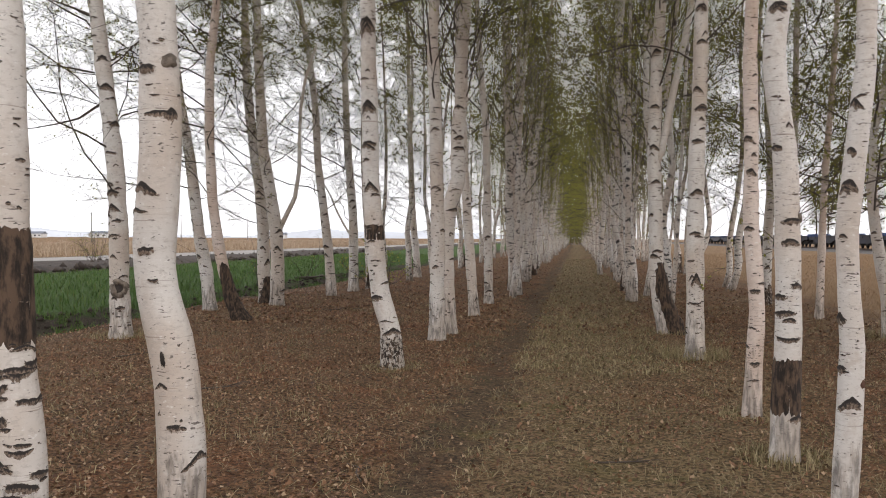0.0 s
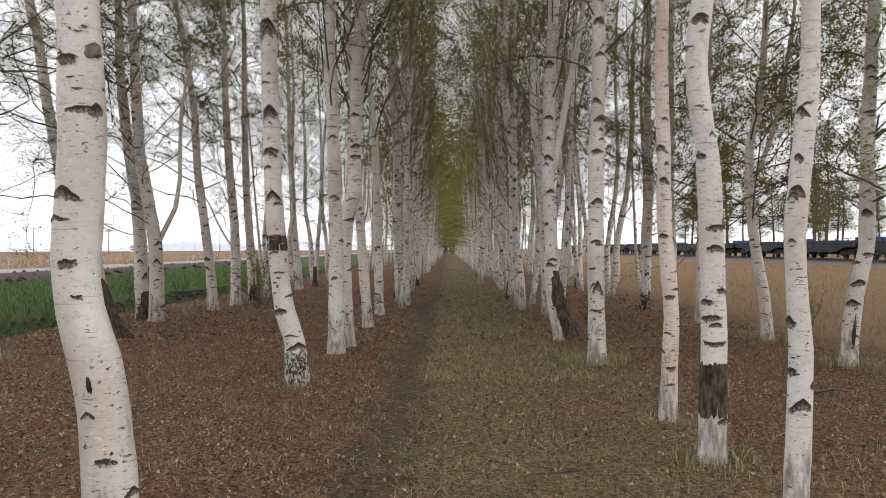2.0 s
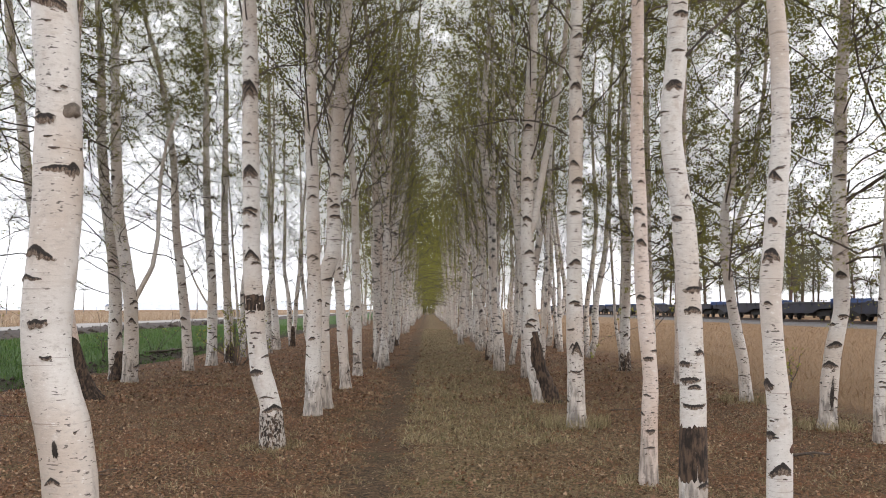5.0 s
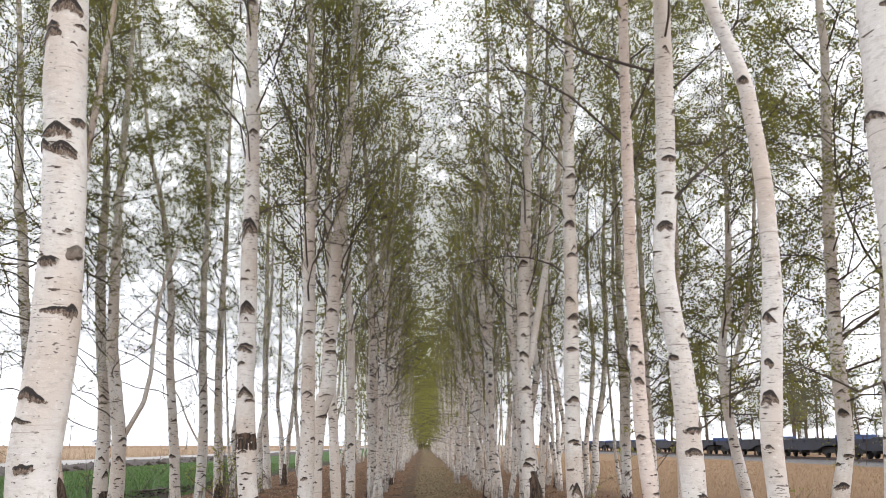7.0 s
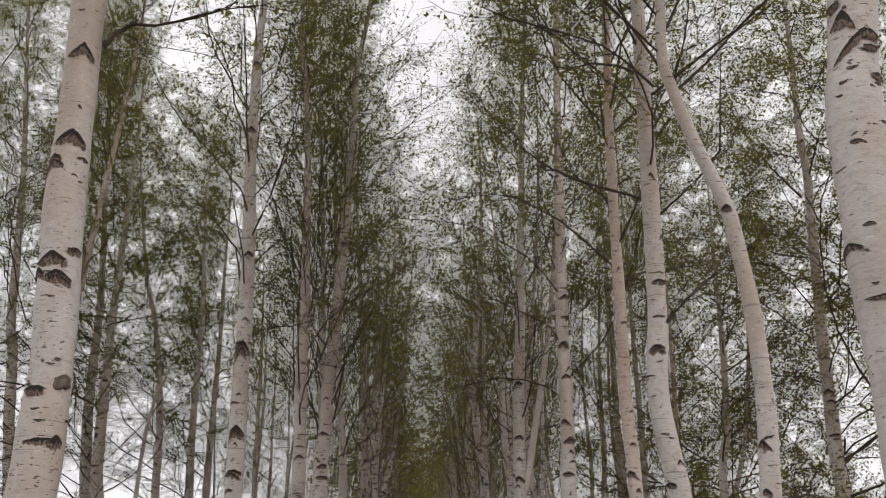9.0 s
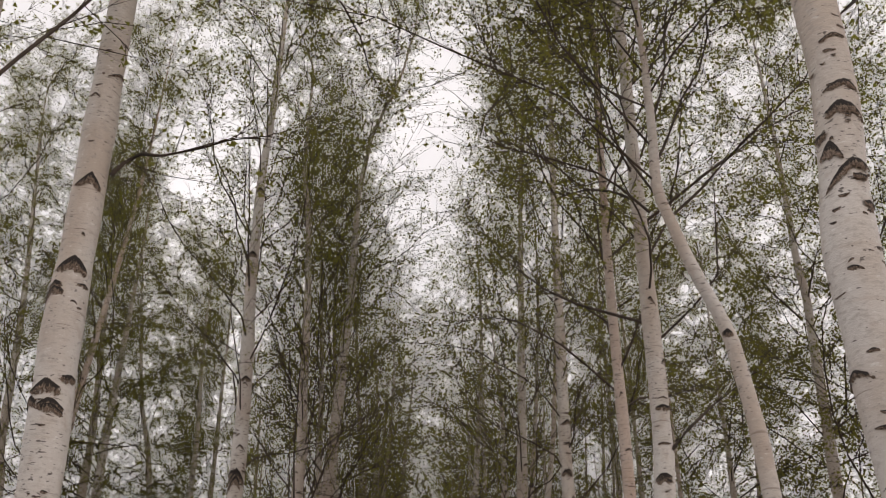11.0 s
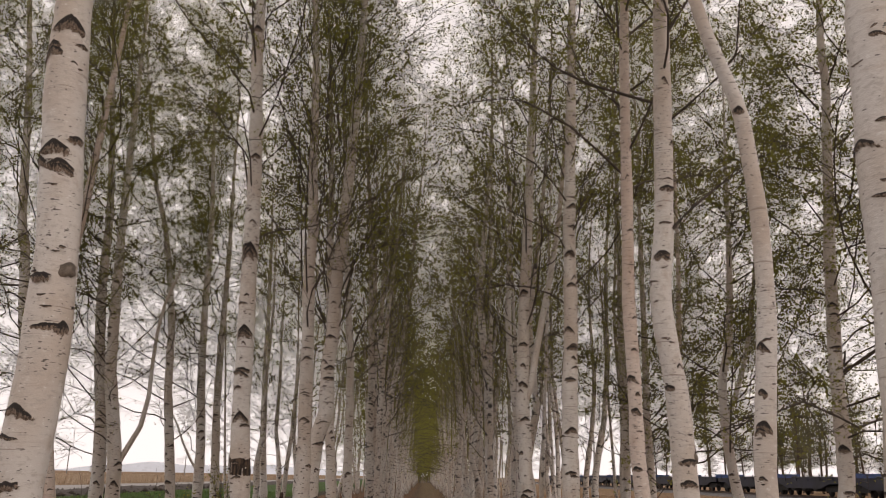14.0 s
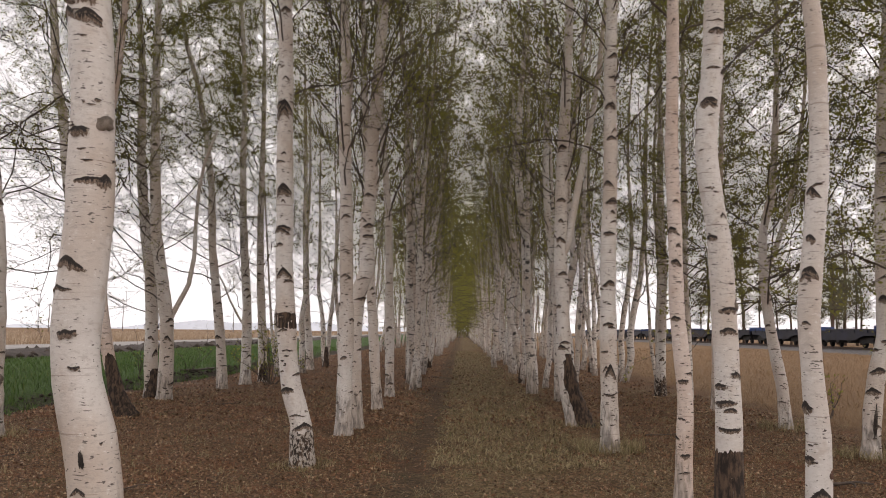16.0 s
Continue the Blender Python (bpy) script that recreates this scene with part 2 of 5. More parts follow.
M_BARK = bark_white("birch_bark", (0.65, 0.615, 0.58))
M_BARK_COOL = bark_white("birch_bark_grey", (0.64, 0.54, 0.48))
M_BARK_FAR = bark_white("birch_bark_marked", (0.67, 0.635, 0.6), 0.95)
M_SCAR_HOLE = plain("black_scar_and_hole_shade", (0.045, 0.036, 0.031), 0.9, 0.5, 14)
M_EYE = scar_bark("black_branch_scar")
M_OLD = fissured("rough_dark_bark", 0.53)
M_GREY_FOOT = fissured("grey_foot_bark", 0.47)
M_FOOT = fissured("charred_foot_bark", 0.72)
M_KNOT = plain("grey_branch_knot", (0.2, 0.165, 0.135), 0.9, 0.5, 20, relief=0.7)
M_PEEL = plain("red_brown_inner_bark", (0.16, 0.08, 0.055), 0.85, 0.4, 12)
M_LIMB = plain("grey_brown_branch_bark", (0.08, 0.061, 0.049), 0.85, 0.35, 7)
M_LEAF = leaf_mat("young_birch_leaf", (0.08, 0.086, 0.016), (0.135, 0.135, 0.025), (0.15, 0.1, 0.042), 0.6)
# needle greens are lightened to carry the haze in front of the pines
M_PINE = leaf_mat("haze_paled_pine_needles", (0.09, 0.0975, 0.0675), (0.128, 0.132, 0.09), (0.15, 0.135, 0.09), 0.15)
M_PINEBARK = plain("pine_bark", (0.12, 0.08, 0.06), 0.9, 0.4)
M_LITTER = blades_mat("fallen_leaf", (0.075, 0.034, 0.018), (0.24, 0.122, 0.064), (0.38, 0.265, 0.165))
M_DRY = blades_mat("dry_grass_blade", (0.14, 0.105, 0.052), (0.36, 0.29, 0.165), (0.12, 0.115, 0.04))
M_STRAW = blades_mat("tall_straw_blade", (0.22, 0.132, 0.0704), (0.299, 0.185, 0.101), (0.352, 0.255, 0.15))
M_REED = blades_mat("pale_reed_blade", (0.34, 0.25, 0.17), (0.42, 0.32, 0.23), (0.5, 0.4, 0.29))
M_GREEN = blades_mat("green_grass_blade", (0.045, 0.09, 0.016), (0.075, 0.15, 0.026), (0.13, 0.165, 0.045))
M_ROAD = plain("pale_concrete_road", (0.289, 0.272, 0.255), 0.9, 0.12, 0.6)
M_DIRT = plain("dark_dug_earth", (0.042, 0.03, 0.023), 0.95, 0.5, 2.5, relief=0.8)
M_BALLAST = plain("railway_ballast", (0.13, 0.12, 0.115), 0.95, 0.4, 5, relief=0.8)
M_STEEL = plain("rusty_steel", (0.09, 0.06, 0.05), 0.6, 0.4, 5, 0.3)
M_BLUE = plain("dark_blue_wagon_paint", (0.006, 0.009, 0.024), 0.55, 0.45, 1.2)
# lighter copy of the wagon blue: light on the end walls, painted in
M_BLUE_LIT = plain("lit_blue_wagon_paint", (0.02, 0.05, 0.15), 0.5, 0.3, 1.5)
M_BOGIE = plain("sooty_running_gear", (0.014, 0.013, 0.014), 0.75, 0.4, 4)
M_POLE = plain("grey_concrete_pole", (0.3, 0.29, 0.28), 0.85, 0.2, 3)
# the hills' pale blue is painted haze, not their own colour
M_HILL_HAZE = plain("haze_coloured_hills", (0.6, 0.63, 0.68), 1.0, 0.12, 0.01)
M_HOUSE = plain("white_plaster", (0.7, 0.7, 0.7), 0.9, 0.1, 0.3)
M_ROOF = plain("grey_roof_sheet", (0.2, 0.22, 0.26), 0.8, 0.2, 0.3)
M_GLASS = plain("dark_window_glass", (0.03, 0.035, 0.04), 0.15, 0.2, 1.0)


# ---- mesh helpers ----
class Buf:
    """Collects vertices and faces of one mesh."""

    def __init__(self):
        self.v, self.f, self.n, self.uv = [], [], 0, []

    def add(self, verts, faces):
        verts = np.asarray(verts, float)
        self.v.append(verts)
        self.f.append(np.asarray(faces, int) + self.n)
        self.n += len(verts)

    def tube(self, pts, radii, sides, cap=True, wobble=0.0):
        pts, radii = np.asarray(pts, float), np.asarray(radii, float)
        k = len(pts)
        d = np.gradient(pts, axis=0)
        d /= np.linalg.norm(d, axis=1)[:, None] + 1e-9
        ref = np.where(np.abs(d[:, 2:3]) > 0.7, [[1.0, 0, 0]], [[0, 0, 1.0]])
        a = np.cross(d, ref)
        a /= np.linalg.norm(a, axis=1)[:, None] + 1e-9
        b = np.cross(d, a)
        th = np.linspace(0, 2 * math.pi, sides, endpoint=False)
        rr = radii[:, None] * np.ones((1, sides))
        if wobble:
            rr = rr * (1 + wobble * rng.standard_normal((k, sides)))
        ring = pts[:, None] + rr[..., None] * (np.cos(th)[None, :, None] * a[:, None] + np.sin(th)[None, :, None] * b[:, None])
        i = np.arange(k - 1)[:, None] * sides
        j = np.arange(sides)[None]
        j2 = (j + 1) % sides
        quads = np.stack([i + j, i + j2, i + sides + j2, i + sides + j], -1).reshape(-1, 4)
        self.add(ring.reshape(-1, 3), quads)
        if cap:
            for base, rev in ((0, True), ((k - 1) * sides, False)):
                loop = list(range(self.n - k * sides + base, self.n - k * sides + base + sides))
                self.f.append([loop[::-1] if rev else loop])

    def tubes(self, paths, radii, sides=3):
        """Many thin twigs at once: paths of N x K x 3, one radius a ring."""
        paths = np.asarray(paths, float)
        n, k = paths.shape[:2]
        d = paths[:, -1] - paths[:, 0]
        d /= np.linalg.norm(d, axis=1)[:, None] + 1e-9
        a = np.cross(d, np.where(np.abs(d[:, 2:3]) > 0.7, [[1.0, 0, 0]], [[0, 0, 1.0]]))
        a /= np.linalg.norm(a, axis=1)[:, None] + 1e-9
        c = np.cross(d, a)
        th = np.arange(sides) * 2 * math.pi / sides
        spoke = np.cos(th)[None, :, None] * a[:, None] + np.sin(th)[None, :, None] * c[:, None]
        ring = paths[:, :, None] + np.asarray(radii)[None, :, None, None] * spoke[:, None]
        j = np.arange(sides)
        q = np.stack([j, (j + 1) % sides, sides + (j + 1) % sides, sides + j], -1)
        q = (np.arange(k - 1)[:, None, None] * sides + q[None]).reshape(-1, 4)
        self.add(ring.reshape(-1, 3), (np.arange(n)[:, None, None] * (k * sides) + q[None]).reshape(-1, 4))

    def spikes(self, base, tip, r):
        """Tapered last twigs that end in a point."""
        n = len(base)
        d = tip - base
        a = np.cross(d, np.array([0.31, 0.2, 0.93]))
        a /= np.linalg.norm(a, axis=1)[:, None] + 1e-9
        c = np.cross(d, a)
        c /= np.linalg.norm(c, axis=1)[:, None] + 1e-9
        v = np.stack([base + r * a, base + r * (-0.5 * a + 0.87 * c), base + r * (-0.5 * a - 0.87 * c), tip], 1)
        self.add(v.reshape(-1, 3), (np.arange(n)[:, None, None] * 4 + np.array([[0, 1, 3], [1, 2, 3], [2, 0, 3]])[None]).reshape(-1, 3))

    def mesh(self, name, mat, smooth=True):
        me = bpy.data.meshes.new(name)
        v = np.concatenate(self.v)
        blocks = [np.asarray(x, np.int32) for x in self.f]
        loops = np.concatenate([x.ravel() for x in blocks])
        sizes = np.concatenate([np.full(len(x), x.shape[1], np.int32) for x in blocks])
        me.vertices.add(len(v))
        me.vertices.foreach_set("co", v.ravel().astype(np.float32))
        me.loops.add(len(loops))
        me.loops.foreach_set("vertex_index", loops)
        me.polygons.add(len(sizes))
        me.polygons.foreach_set("loop_start", np.concatenate([[0], np.cumsum(sizes)[:-1]]).astype(np.int32))
        me.update(calc_edges=True)
        if self.uv:
            layer = me.uv_layers.new(name="UVMap")
            layer.data.foreach_set("uv", np.concatenate(self.uv)[loops].ravel().astype(np.float32))
        me.materials.append(mat)
        if smooth:
            me.polygons.foreach_set("use_smooth", [True] * len(me.polygons))
        return me


def box(bm, cx, cy, cz, sx, sy, sz):
    r = bmesh.ops.create_cube(bm, size=1)
    bmesh.ops.scale(bm, vec=(sx, sy, sz), verts=r["verts"])
    bmesh.ops.translate(bm, vec=(cx, cy, cz), verts=r["verts"])


def part(name, data, mat, parent, label=""):
    """One mesh object under a thing or part; data is a Buf or a bmesh."""
    if isinstance(data, Buf):
        me = data.mesh(name, mat)
    else:
        me = bpy.data.meshes.new(name)
        data.to_mesh(me)
        data.free()
        me.materials.append(mat)
    ob = new(name, me)
    ob.parent = parent
    return tagged(ob, label)


rng = np.random.default_rng(7)


# ---- ground ----
def stretch_axis(inner, step, outer, count):
    a = np.arange(0, inner + step / 2, step)
    g = inner * (outer / inner) ** (np.arange(1, count + 1) / count)
    a = np.concatenate([a, g])
    return np.concatenate([-a[:0:-1], a])


def ground_z(x, y):
    """Height of the soil: nearly level, with a shallow ditch beyond the outer row and a low bank of dug earth."""
    x, y = np.asarray(x, float), np.asarray(y, float)
    z = 0.012 * np.sin(2.3 * x + 0.7 * y) * np.cos(1.1 * y) + 0.01 * np.sin(4.1 * x - 1.3) * np.sin(3.3 * y)
    z = z * np.clip(1.5 - np.abs(x) / 30, 0, 1)
    z = z - 0.28 * np.exp(-((x + 8.6 + 0.25 * np.sin(y * 0.4)) / 0.55) ** 2) - 0.05 * np.exp(-((x + 0.55 + 0.08 * np.sin(y * 0.7)) / 0.25) ** 2) - 0.03 * np.exp(-((x - 0.75) / 0.3) ** 2)
    return z


gx, gy = stretch_axis(14, 0.35, 4500, 26), stretch_axis(60, 0.6, 4500, 22)
GX, GY = np.meshgrid(gx, gy, indexing="ij")
gv = np.stack([GX, GY, ground_z(GX, GY)], -1).reshape(-1, 3)
gi = (np.arange(len(gx) - 1)[:, None] * len(gy) + np.arange(len(gy) - 1)[None]).reshape(-1)
b = Buf()
b.add(gv, np.stack([gi, gi + len(gy), gi + len(gy) + 1, gi + 1], -1))


def ground_mat():
    m, n, l, p = material("woodland_floor")
    co = n.new("ShaderNodeTexCoord").outputs["Object"]
    sep = n.new("ShaderNodeSeparateXYZ")
    l.new(co, sep.inputs[0])
    big, mid, fine = noise_node(n, l, co, 0.35, 4), noise_node(n, l, co, 2.2, 5), noise_node(n, l, co, 24, 5, rough=0.7)
    tiny = noise_node(n, l, co, 90, 3, rough=0.7)
    x = maths(n, l, "ADD", sep.outputs["X"], maths(n, l, "MULTIPLY", maths(n, l, "SUBTRACT", mid, 0.5), 1.6))
    x = maths(n, l, "ADD", x, maths(n, l, "MULTIPLY", maths(n, l, "SUBTRACT", big, 0.5), 1.6))
    rust = noise_node(n, l, co, 0.75, 5, rough=0.65)
    moss = noise_node(n, l, co, 1.1, 5, rough=0.65)
    chip = n.new("ShaderNodeTexVoronoi")
    chip.inputs["Scale"].default_value = 42
    l.new(co, chip.inputs["Vector"])
    chips = n.new("ShaderNodeSeparateColor")
    l.new(chip.outputs["Color"], chips.inputs[0])
    litter = mix(n, l, ramp(n, l, fine, 0.36, 0.62), (0.0458, 0.0259, 0.0146), (0.206, 0.115, 0.0607))
    litter = mix(n, l, ramp(n, l, chips.outputs[0], 0.55, 0.95, 0, 0.75), litter, (0.252, 0.149, 0.0851))
    litter = mix(n, l, ramp(n, l, chips.outputs[1], 0.72, 0.95, 0, 0.8), litter, (0.0343, 0.0204, 0.0121))
    litter = mix(n, l, ramp(n, l, rust, 0.48, 0.64, 0, 0.65), litter, mix(n, l, ramp(n, l, chips.outputs[2], 0.2, 0.8), (0.0915, 0.0354, 0.0158), (0.259, 0.109, 0.0516)))
    litter = mix(n, l, ramp(n, l, moss, 0.56, 0.7, 0, 0.6), litter, mix(n, l, ramp(n, l, fine, 0.35, 0.65), (0.0572, 0.0476, 0.0182), (0.153, 0.115, 0.0485)))
    turf = mix(n, l, ramp(n, l, fine, 0.34, 0.66), (0.0808, 0.0581, 0.0281), (0.294, 0.211, 0.115))
    turf = mix(n, l, ramp(n, l, tiny, 0.55, 0.72, 0, 0.6), turf, (0.285, 0.211, 0.123))
    turf = mix(n, l, ramp(n, l, chips.outputs[0], 0.66, 0.95, 0, 0.6), turf, (0.285, 0.185, 0.111))
    turf = mix(n, l, ramp(n, l, chips.outputs[1], 0.62, 0.95, 0, 0.75), turf, (0.0475, 0.0317, 0.017))
    turf = mix(n, l, ramp(n, l, mid, 0.52, 0.72, 0, 0.5), turf, (0.123, 0.101, 0.0382))
    turf = mix(n, l, maths(n, l, "MULTIPLY", ramp(n, l, big, 0.4, 0.6, 0, 0.9), ramp(n, l, maths(n, l, "ABSOLUTE", maths(n, l, "SUBTRACT", x, 0.45)), 0.3, 1.2, 0.1, 1.0)), turf, litter)
    turf = mix(n, l, ramp(n, l, moss, 0.54, 0.68, 0, 0.45), turf, mix(n, l, ramp(n, l, fine, 0.35, 0.65), (0.0712, 0.0686, 0.0221), (0.18, 0.158, 0.0638)))
    straw = mix(n, l, ramp(n, l, fine, 0.3, 0.7), (0.15, 0.085, 0.043), (0.29, 0.185, 0.1))
    green = mix(n, l, ramp(n, l, fine, 0.3, 0.7), (0.028, 0.056, 0.011), (0.056, 0.12, 0.02))
    earth = mix(n, l, ramp(n, l, fine, 0.3, 0.7), (0.0234, 0.0187, 0.014), (0.078, 0.0585, 0.0429))
    c = mix(n, l, ramp(n, l, x, -37, -34), straw, earth)
    c = mix(n, l, ramp(n, l, x, -21, -19.5), c, green)
    c = mix(n, l, ramp(n, l, x, -9.6, -8.9), c, earth)
    c = mix(n, l, ramp(n, l, x, -8.2, -7.0), c, litter)
    c = mix(n, l, ramp(n, l, x, -1.5, 0.2, 0, 0.85), c, turf)
    c = mix(n, l, ramp(n, l, x, 1.4, 2.4, 0, 0.85), c, litter)
    c = mix(n, l, ramp(n, l, x, 5.6, 6.8), c, straw)
    # bare trodden line along the path
    track = maths(n, l, "ABSOLUTE", maths(n, l, "ADD", x, 0.55))
    c = mix(n, l, ramp(n, l, track, 0.06, 0.4, 0.5, 0), c, earth)
    # near-black noise paints in the shade between fallen leaves and blades
    gap_shade = noise_node(n, l, co, 46, 4, rough=0.7)
    c = mix(n, l, ramp(n, l, gap_shade, 0.36, 0.47, 0.75, 0), c, (0.028, 0.02, 0.013))
    l.new(c, p.inputs["Base Color"])
    p.inputs["Roughness"].default_value = 0.95
    p.inputs["Specular IOR Level"].default_value = 0.2
    bump(n, l, p, maths(n, l, "ADD", fine, maths(n, l, "MULTIPLY", tiny, 0.6)), 0.9, 0.03)
    return m


ground = new("ground", b.mesh("ground", ground_mat()))
tagged(ground, "leaf-littered woodland floor with worn grass path and fields", "ground", kind="structure")


def strip(name, x0, x1, z, mat, label, y0=-300, y1=1500, crown=0.0, rough=0.0):
    bb = Buf()
    ys = np.concatenate([np.arange(y0, 150, 3.0), np.geomspace(150, y1, 30)])
    xs = np.linspace(x0, x1, 7)
    X, Y = np.meshgrid(xs, ys, indexing="ij")
    t = (X - x0) / (x1 - x0)
    Z = z + crown * np.sin(math.pi * t) * (1 + rough * rng.uniform(-1, 1.4, X.shape)) + 0.02 * np.sin(Y * 0.37 + X)
    Z[0], Z[-1] = -0.1, -0.1
    i = (np.arange(6)[:, None] * len(ys) + np.arange(len(ys) - 1)[None]).reshape(-1)
    bb.add(np.stack([X, Y, Z], -1).reshape(-1, 3), np.stack([i, i + len(ys), i + len(ys) + 1, i + 1], -1))
    return tagged(new(name, bb.mesh(name, mat)), label, name.replace("_", " "), kind="structure")


strip("road", -33.5, -25.5, 0.12, M_ROAD, "pale concrete farm road beyond the green verge", crown=0.05)
strip("earth_bank", -25.2, -20.6, 0.1, M_DIRT, "low bank of dark dug earth beside the road", crown=0.12, rough=0.9)
strip("railway_embankment", 30.5, 37.5, 0.05, M_BALLAST, "low grey ballast embankment under the railway", crown=0.25)


# ---- birch trees ----
def spine_of(bends, height, lean_end=0.0, seed=0):
    """Smooth stem line from pairs of height and sideways offset."""
    r = np.random.default_rng(seed)
    z = np.concatenate([np.arange(-0.12, min(5, height), 0.11), np.arange(min(5, height), height + 0.01, 0.3)])
    bz = [-0.12, *[q[0] for q in bends]]
    bx = [bends[0][1] if bends else 0, *[q[1] for q in bends]]
    if bz[-1] < height - 0.5:
        k = (bx[-1] - bx[max(0, len(bx) - 4)]) / max(0.6, bz[-1] - bz[max(0, len(bz) - 4)])
        rest = height - bz[-1]
        bz += [bz[-1] + rest * 0.5, height]
        bx += [bx[-1] + np.clip(k, -0.2, 0.2) * rest * 0.4 + lean_end * 0.4 + r.normal(0, 0.08), bx[-1] + np.clip(k, -0.2, 0.2) * rest * 0.7 + lean_end + r.normal(0, 0.15)]
    zz = np.arange(-0.12, height + 0.02, 0.05)
    xx = np.interp(zz, bz, bx)
    ker = np.exp(-np.linspace(-2, 2, 7) ** 2)
    ker /= ker.sum()
    xx = np.convolve(np.pad(xx, 3, mode="edge"), ker, "valid")
    yy = 0.05 * np.sin(zz * r.uniform(0.5, 0.9) + r.uniform(0, 6)) * np.clip(zz / 2, 0, 2)
    yy = yy - yy[0]
    return np.stack([np.interp(z, zz, xx), np.interp(z, zz, yy), z], -1)


def stem_radius(z, girth, height):
    t = np.clip((height - z) / (height - 1.3), 0, 1.15)
    return np.maximum(0.95 * girth * t ** 0.95, 0.006) * (1 + 0.22 * np.exp(-np.clip(z, 0, 9) / 0.12))


def branch_path(start, az, elev, length, r, k=6, up=0.12, wiggle=0.26):
    pts, p = [start], np.array(start, float)
    e = elev
    for i in range(k):
        d = np.array([math.cos(az) * math.cos(e), math.sin(az) * math.cos(e), math.sin(e)])
        p = p + d * length / k
        pts.append(p.copy())
        az += r.normal(0, wiggle)
        e += r.normal(up / k, wiggle * 0.75)
        e = min(e, 1.45)
    return np.array(pts)


def crown_parts(spine, girth, height, seed, branches=46, twigs=11, leaves=5, leaf=0.036, zlow=2.3, spread=1.0, sides=4, limbs=(), fine=2, steep=0.0, bent=0.26, outward=0, top=0.55, twiglets=3, full=(1.0, 1.0), droop=0.0):
    """Branch wood and leaves of one birch; both as Bufs."""
    r = np.random.default_rng(seed)
    wood, crown = Buf(), Buf()
    paths = []
    for i in range(branches):
        u = (i + r.random()) / branches
        z0 = zlow + (height - 0.4 - zlow) * u ** (1.15 if outward > 0 else 0.75 if outward else 0.9)
        s = np.array([np.interp(z0, spine[:, 2], spine[:, 0]), np.interp(z0, spine[:, 2], spine[:, 1]), z0])
        az = i * 2.39996 + r.normal(0, 0.5)
        if outward and math.cos(az) * outward < 0 and r.random() < 0.6:
            az = math.pi - az
        low = 1 - (z0 - zlow) / (height - zlow)
        length = spread * (top + 1.75 * low ** 0.6) * r.uniform(0.6, 1.25)
        elev = radians(r.uniform(14, 52) + steep + 18 * (1 - low))
        rad = min(0.3 * float(stem_radius(z0, girth, height)), 0.003 + 0.0036 * length)
        paths.append((branch_path(s, az, elev, length, r, 8 if fine else 4, up=0.12 - droop, wiggle=bent), rad))
    for pts, rad in limbs:
        paths.append((np.asarray(pts, float), rad))
    tw = []
    for pts, rad in paths:
        wood.tube(pts, np.linspace(rad, 0.003, len(pts)), sides, cap=False)
        seg = np.linalg.norm(np.diff(pts, axis=0), axis=1).sum()
        n = max(3, int(twigs * min(1.9, 0.3 + seg / 1.5)))
        t = r.uniform(0.1, 1.0, n) ** 0.8 * (len(pts) - 1)
        a = np.minimum(t.astype(int), len(pts) - 2)
        d = pts[a + 1] - pts[a]
        q = pts[a] + d * (t - a)[:, None]
        az = np.arctan2(d[:, 1], d[:, 0]) + r.normal(0, 0.9, n)
        el = np.radians(r.uniform(-25, 55, n) + 0.6 * steep)
        tl = r.uniform(0.25, 0.85, n) * min(1.2, 0.5 + seg / 3)
        p = [q]
        for k in range(3):
            p.append(p[-1] + np.stack([np.cos(az) * np.cos(el), np.sin(az) * np.cos(el), np.sin(el)], -1) * (tl / 3)[:, None])
            az = az + r.normal(0, 0.3, n)
            el = el + r.normal(0.03 - droop * 0.5, 0.25, n)
        tw.append(np.stack(p, 1))
    tw = np.concatenate(tw)
    if fine == 2:
        wood.tubes(tw, [0.0036, 0.003, 0.0023, 0.0014])
    elif fine:
        wood.tubes(tw[:, [0, 3]], [0.0045, 0.0025])
    # last twigs and the leaves along them
    n = len(tw)
    t = r.uniform(0.3, 3.0, (n, twiglets))
    a = np.minimum(t.astype(int), 2)
    row = np.arange(n)[:, None]
    d = tw[row, a + 1] - tw[row, a]
    base = (tw[row, a] + d * (t - a)[..., None]).reshape(-1, 3)
    d = d.reshape(-1, 3) / (np.linalg.norm(d.reshape(-1, 3), axis=1)[:, None] + 1e-9) + r.normal(0, 0.65, (n * twiglets, 3))
    d /= np.linalg.norm(d, axis=1)[:, None] + 1e-9
    d = d * r.uniform(0.08, 0.3, len(d))[:, None]
    if fine:
        wood.spikes(base, base + d, 0.0021 if fine == 2 else 0.0024)
    lush = np.interp(base[:, 2], [3.5, 8.0], full) * np.clip(r.normal(1.0, 0.4, len(base)), 0.1, 2.2)
    m = np.maximum(0, np.round(leaves * lush + r.uniform(-0.5, 0.5, len(base)))).astype(int)
    pick = np.repeat(np.arange(len(base)), m)
    m = len(pick)
    c0 = base[pick] + d[pick] * r.uniform(0.1, 1.1, (m, 1)) + r.normal(0, 0.018 + 0.25 * leaf, (m, 3))
    a = r.normal(size=(m, 3))
    a[:, 2] -= 0.5
    a /= np.linalg.norm(a, axis=1)[:, None]
    bvec = np.cross(a, r.normal(size=(m, 3)))
    bvec /= np.linalg.norm(bvec, axis=1)[:, None] + 1e-9
    size = leaf * r.uniform(0.5, 1.25, m)[:, None]
    vv = np.stack([c0, c0 + a * size * 0.85 + bvec * size * 0.45, c0 + a * size * 0.85 - bvec * size * 0.45], 1)
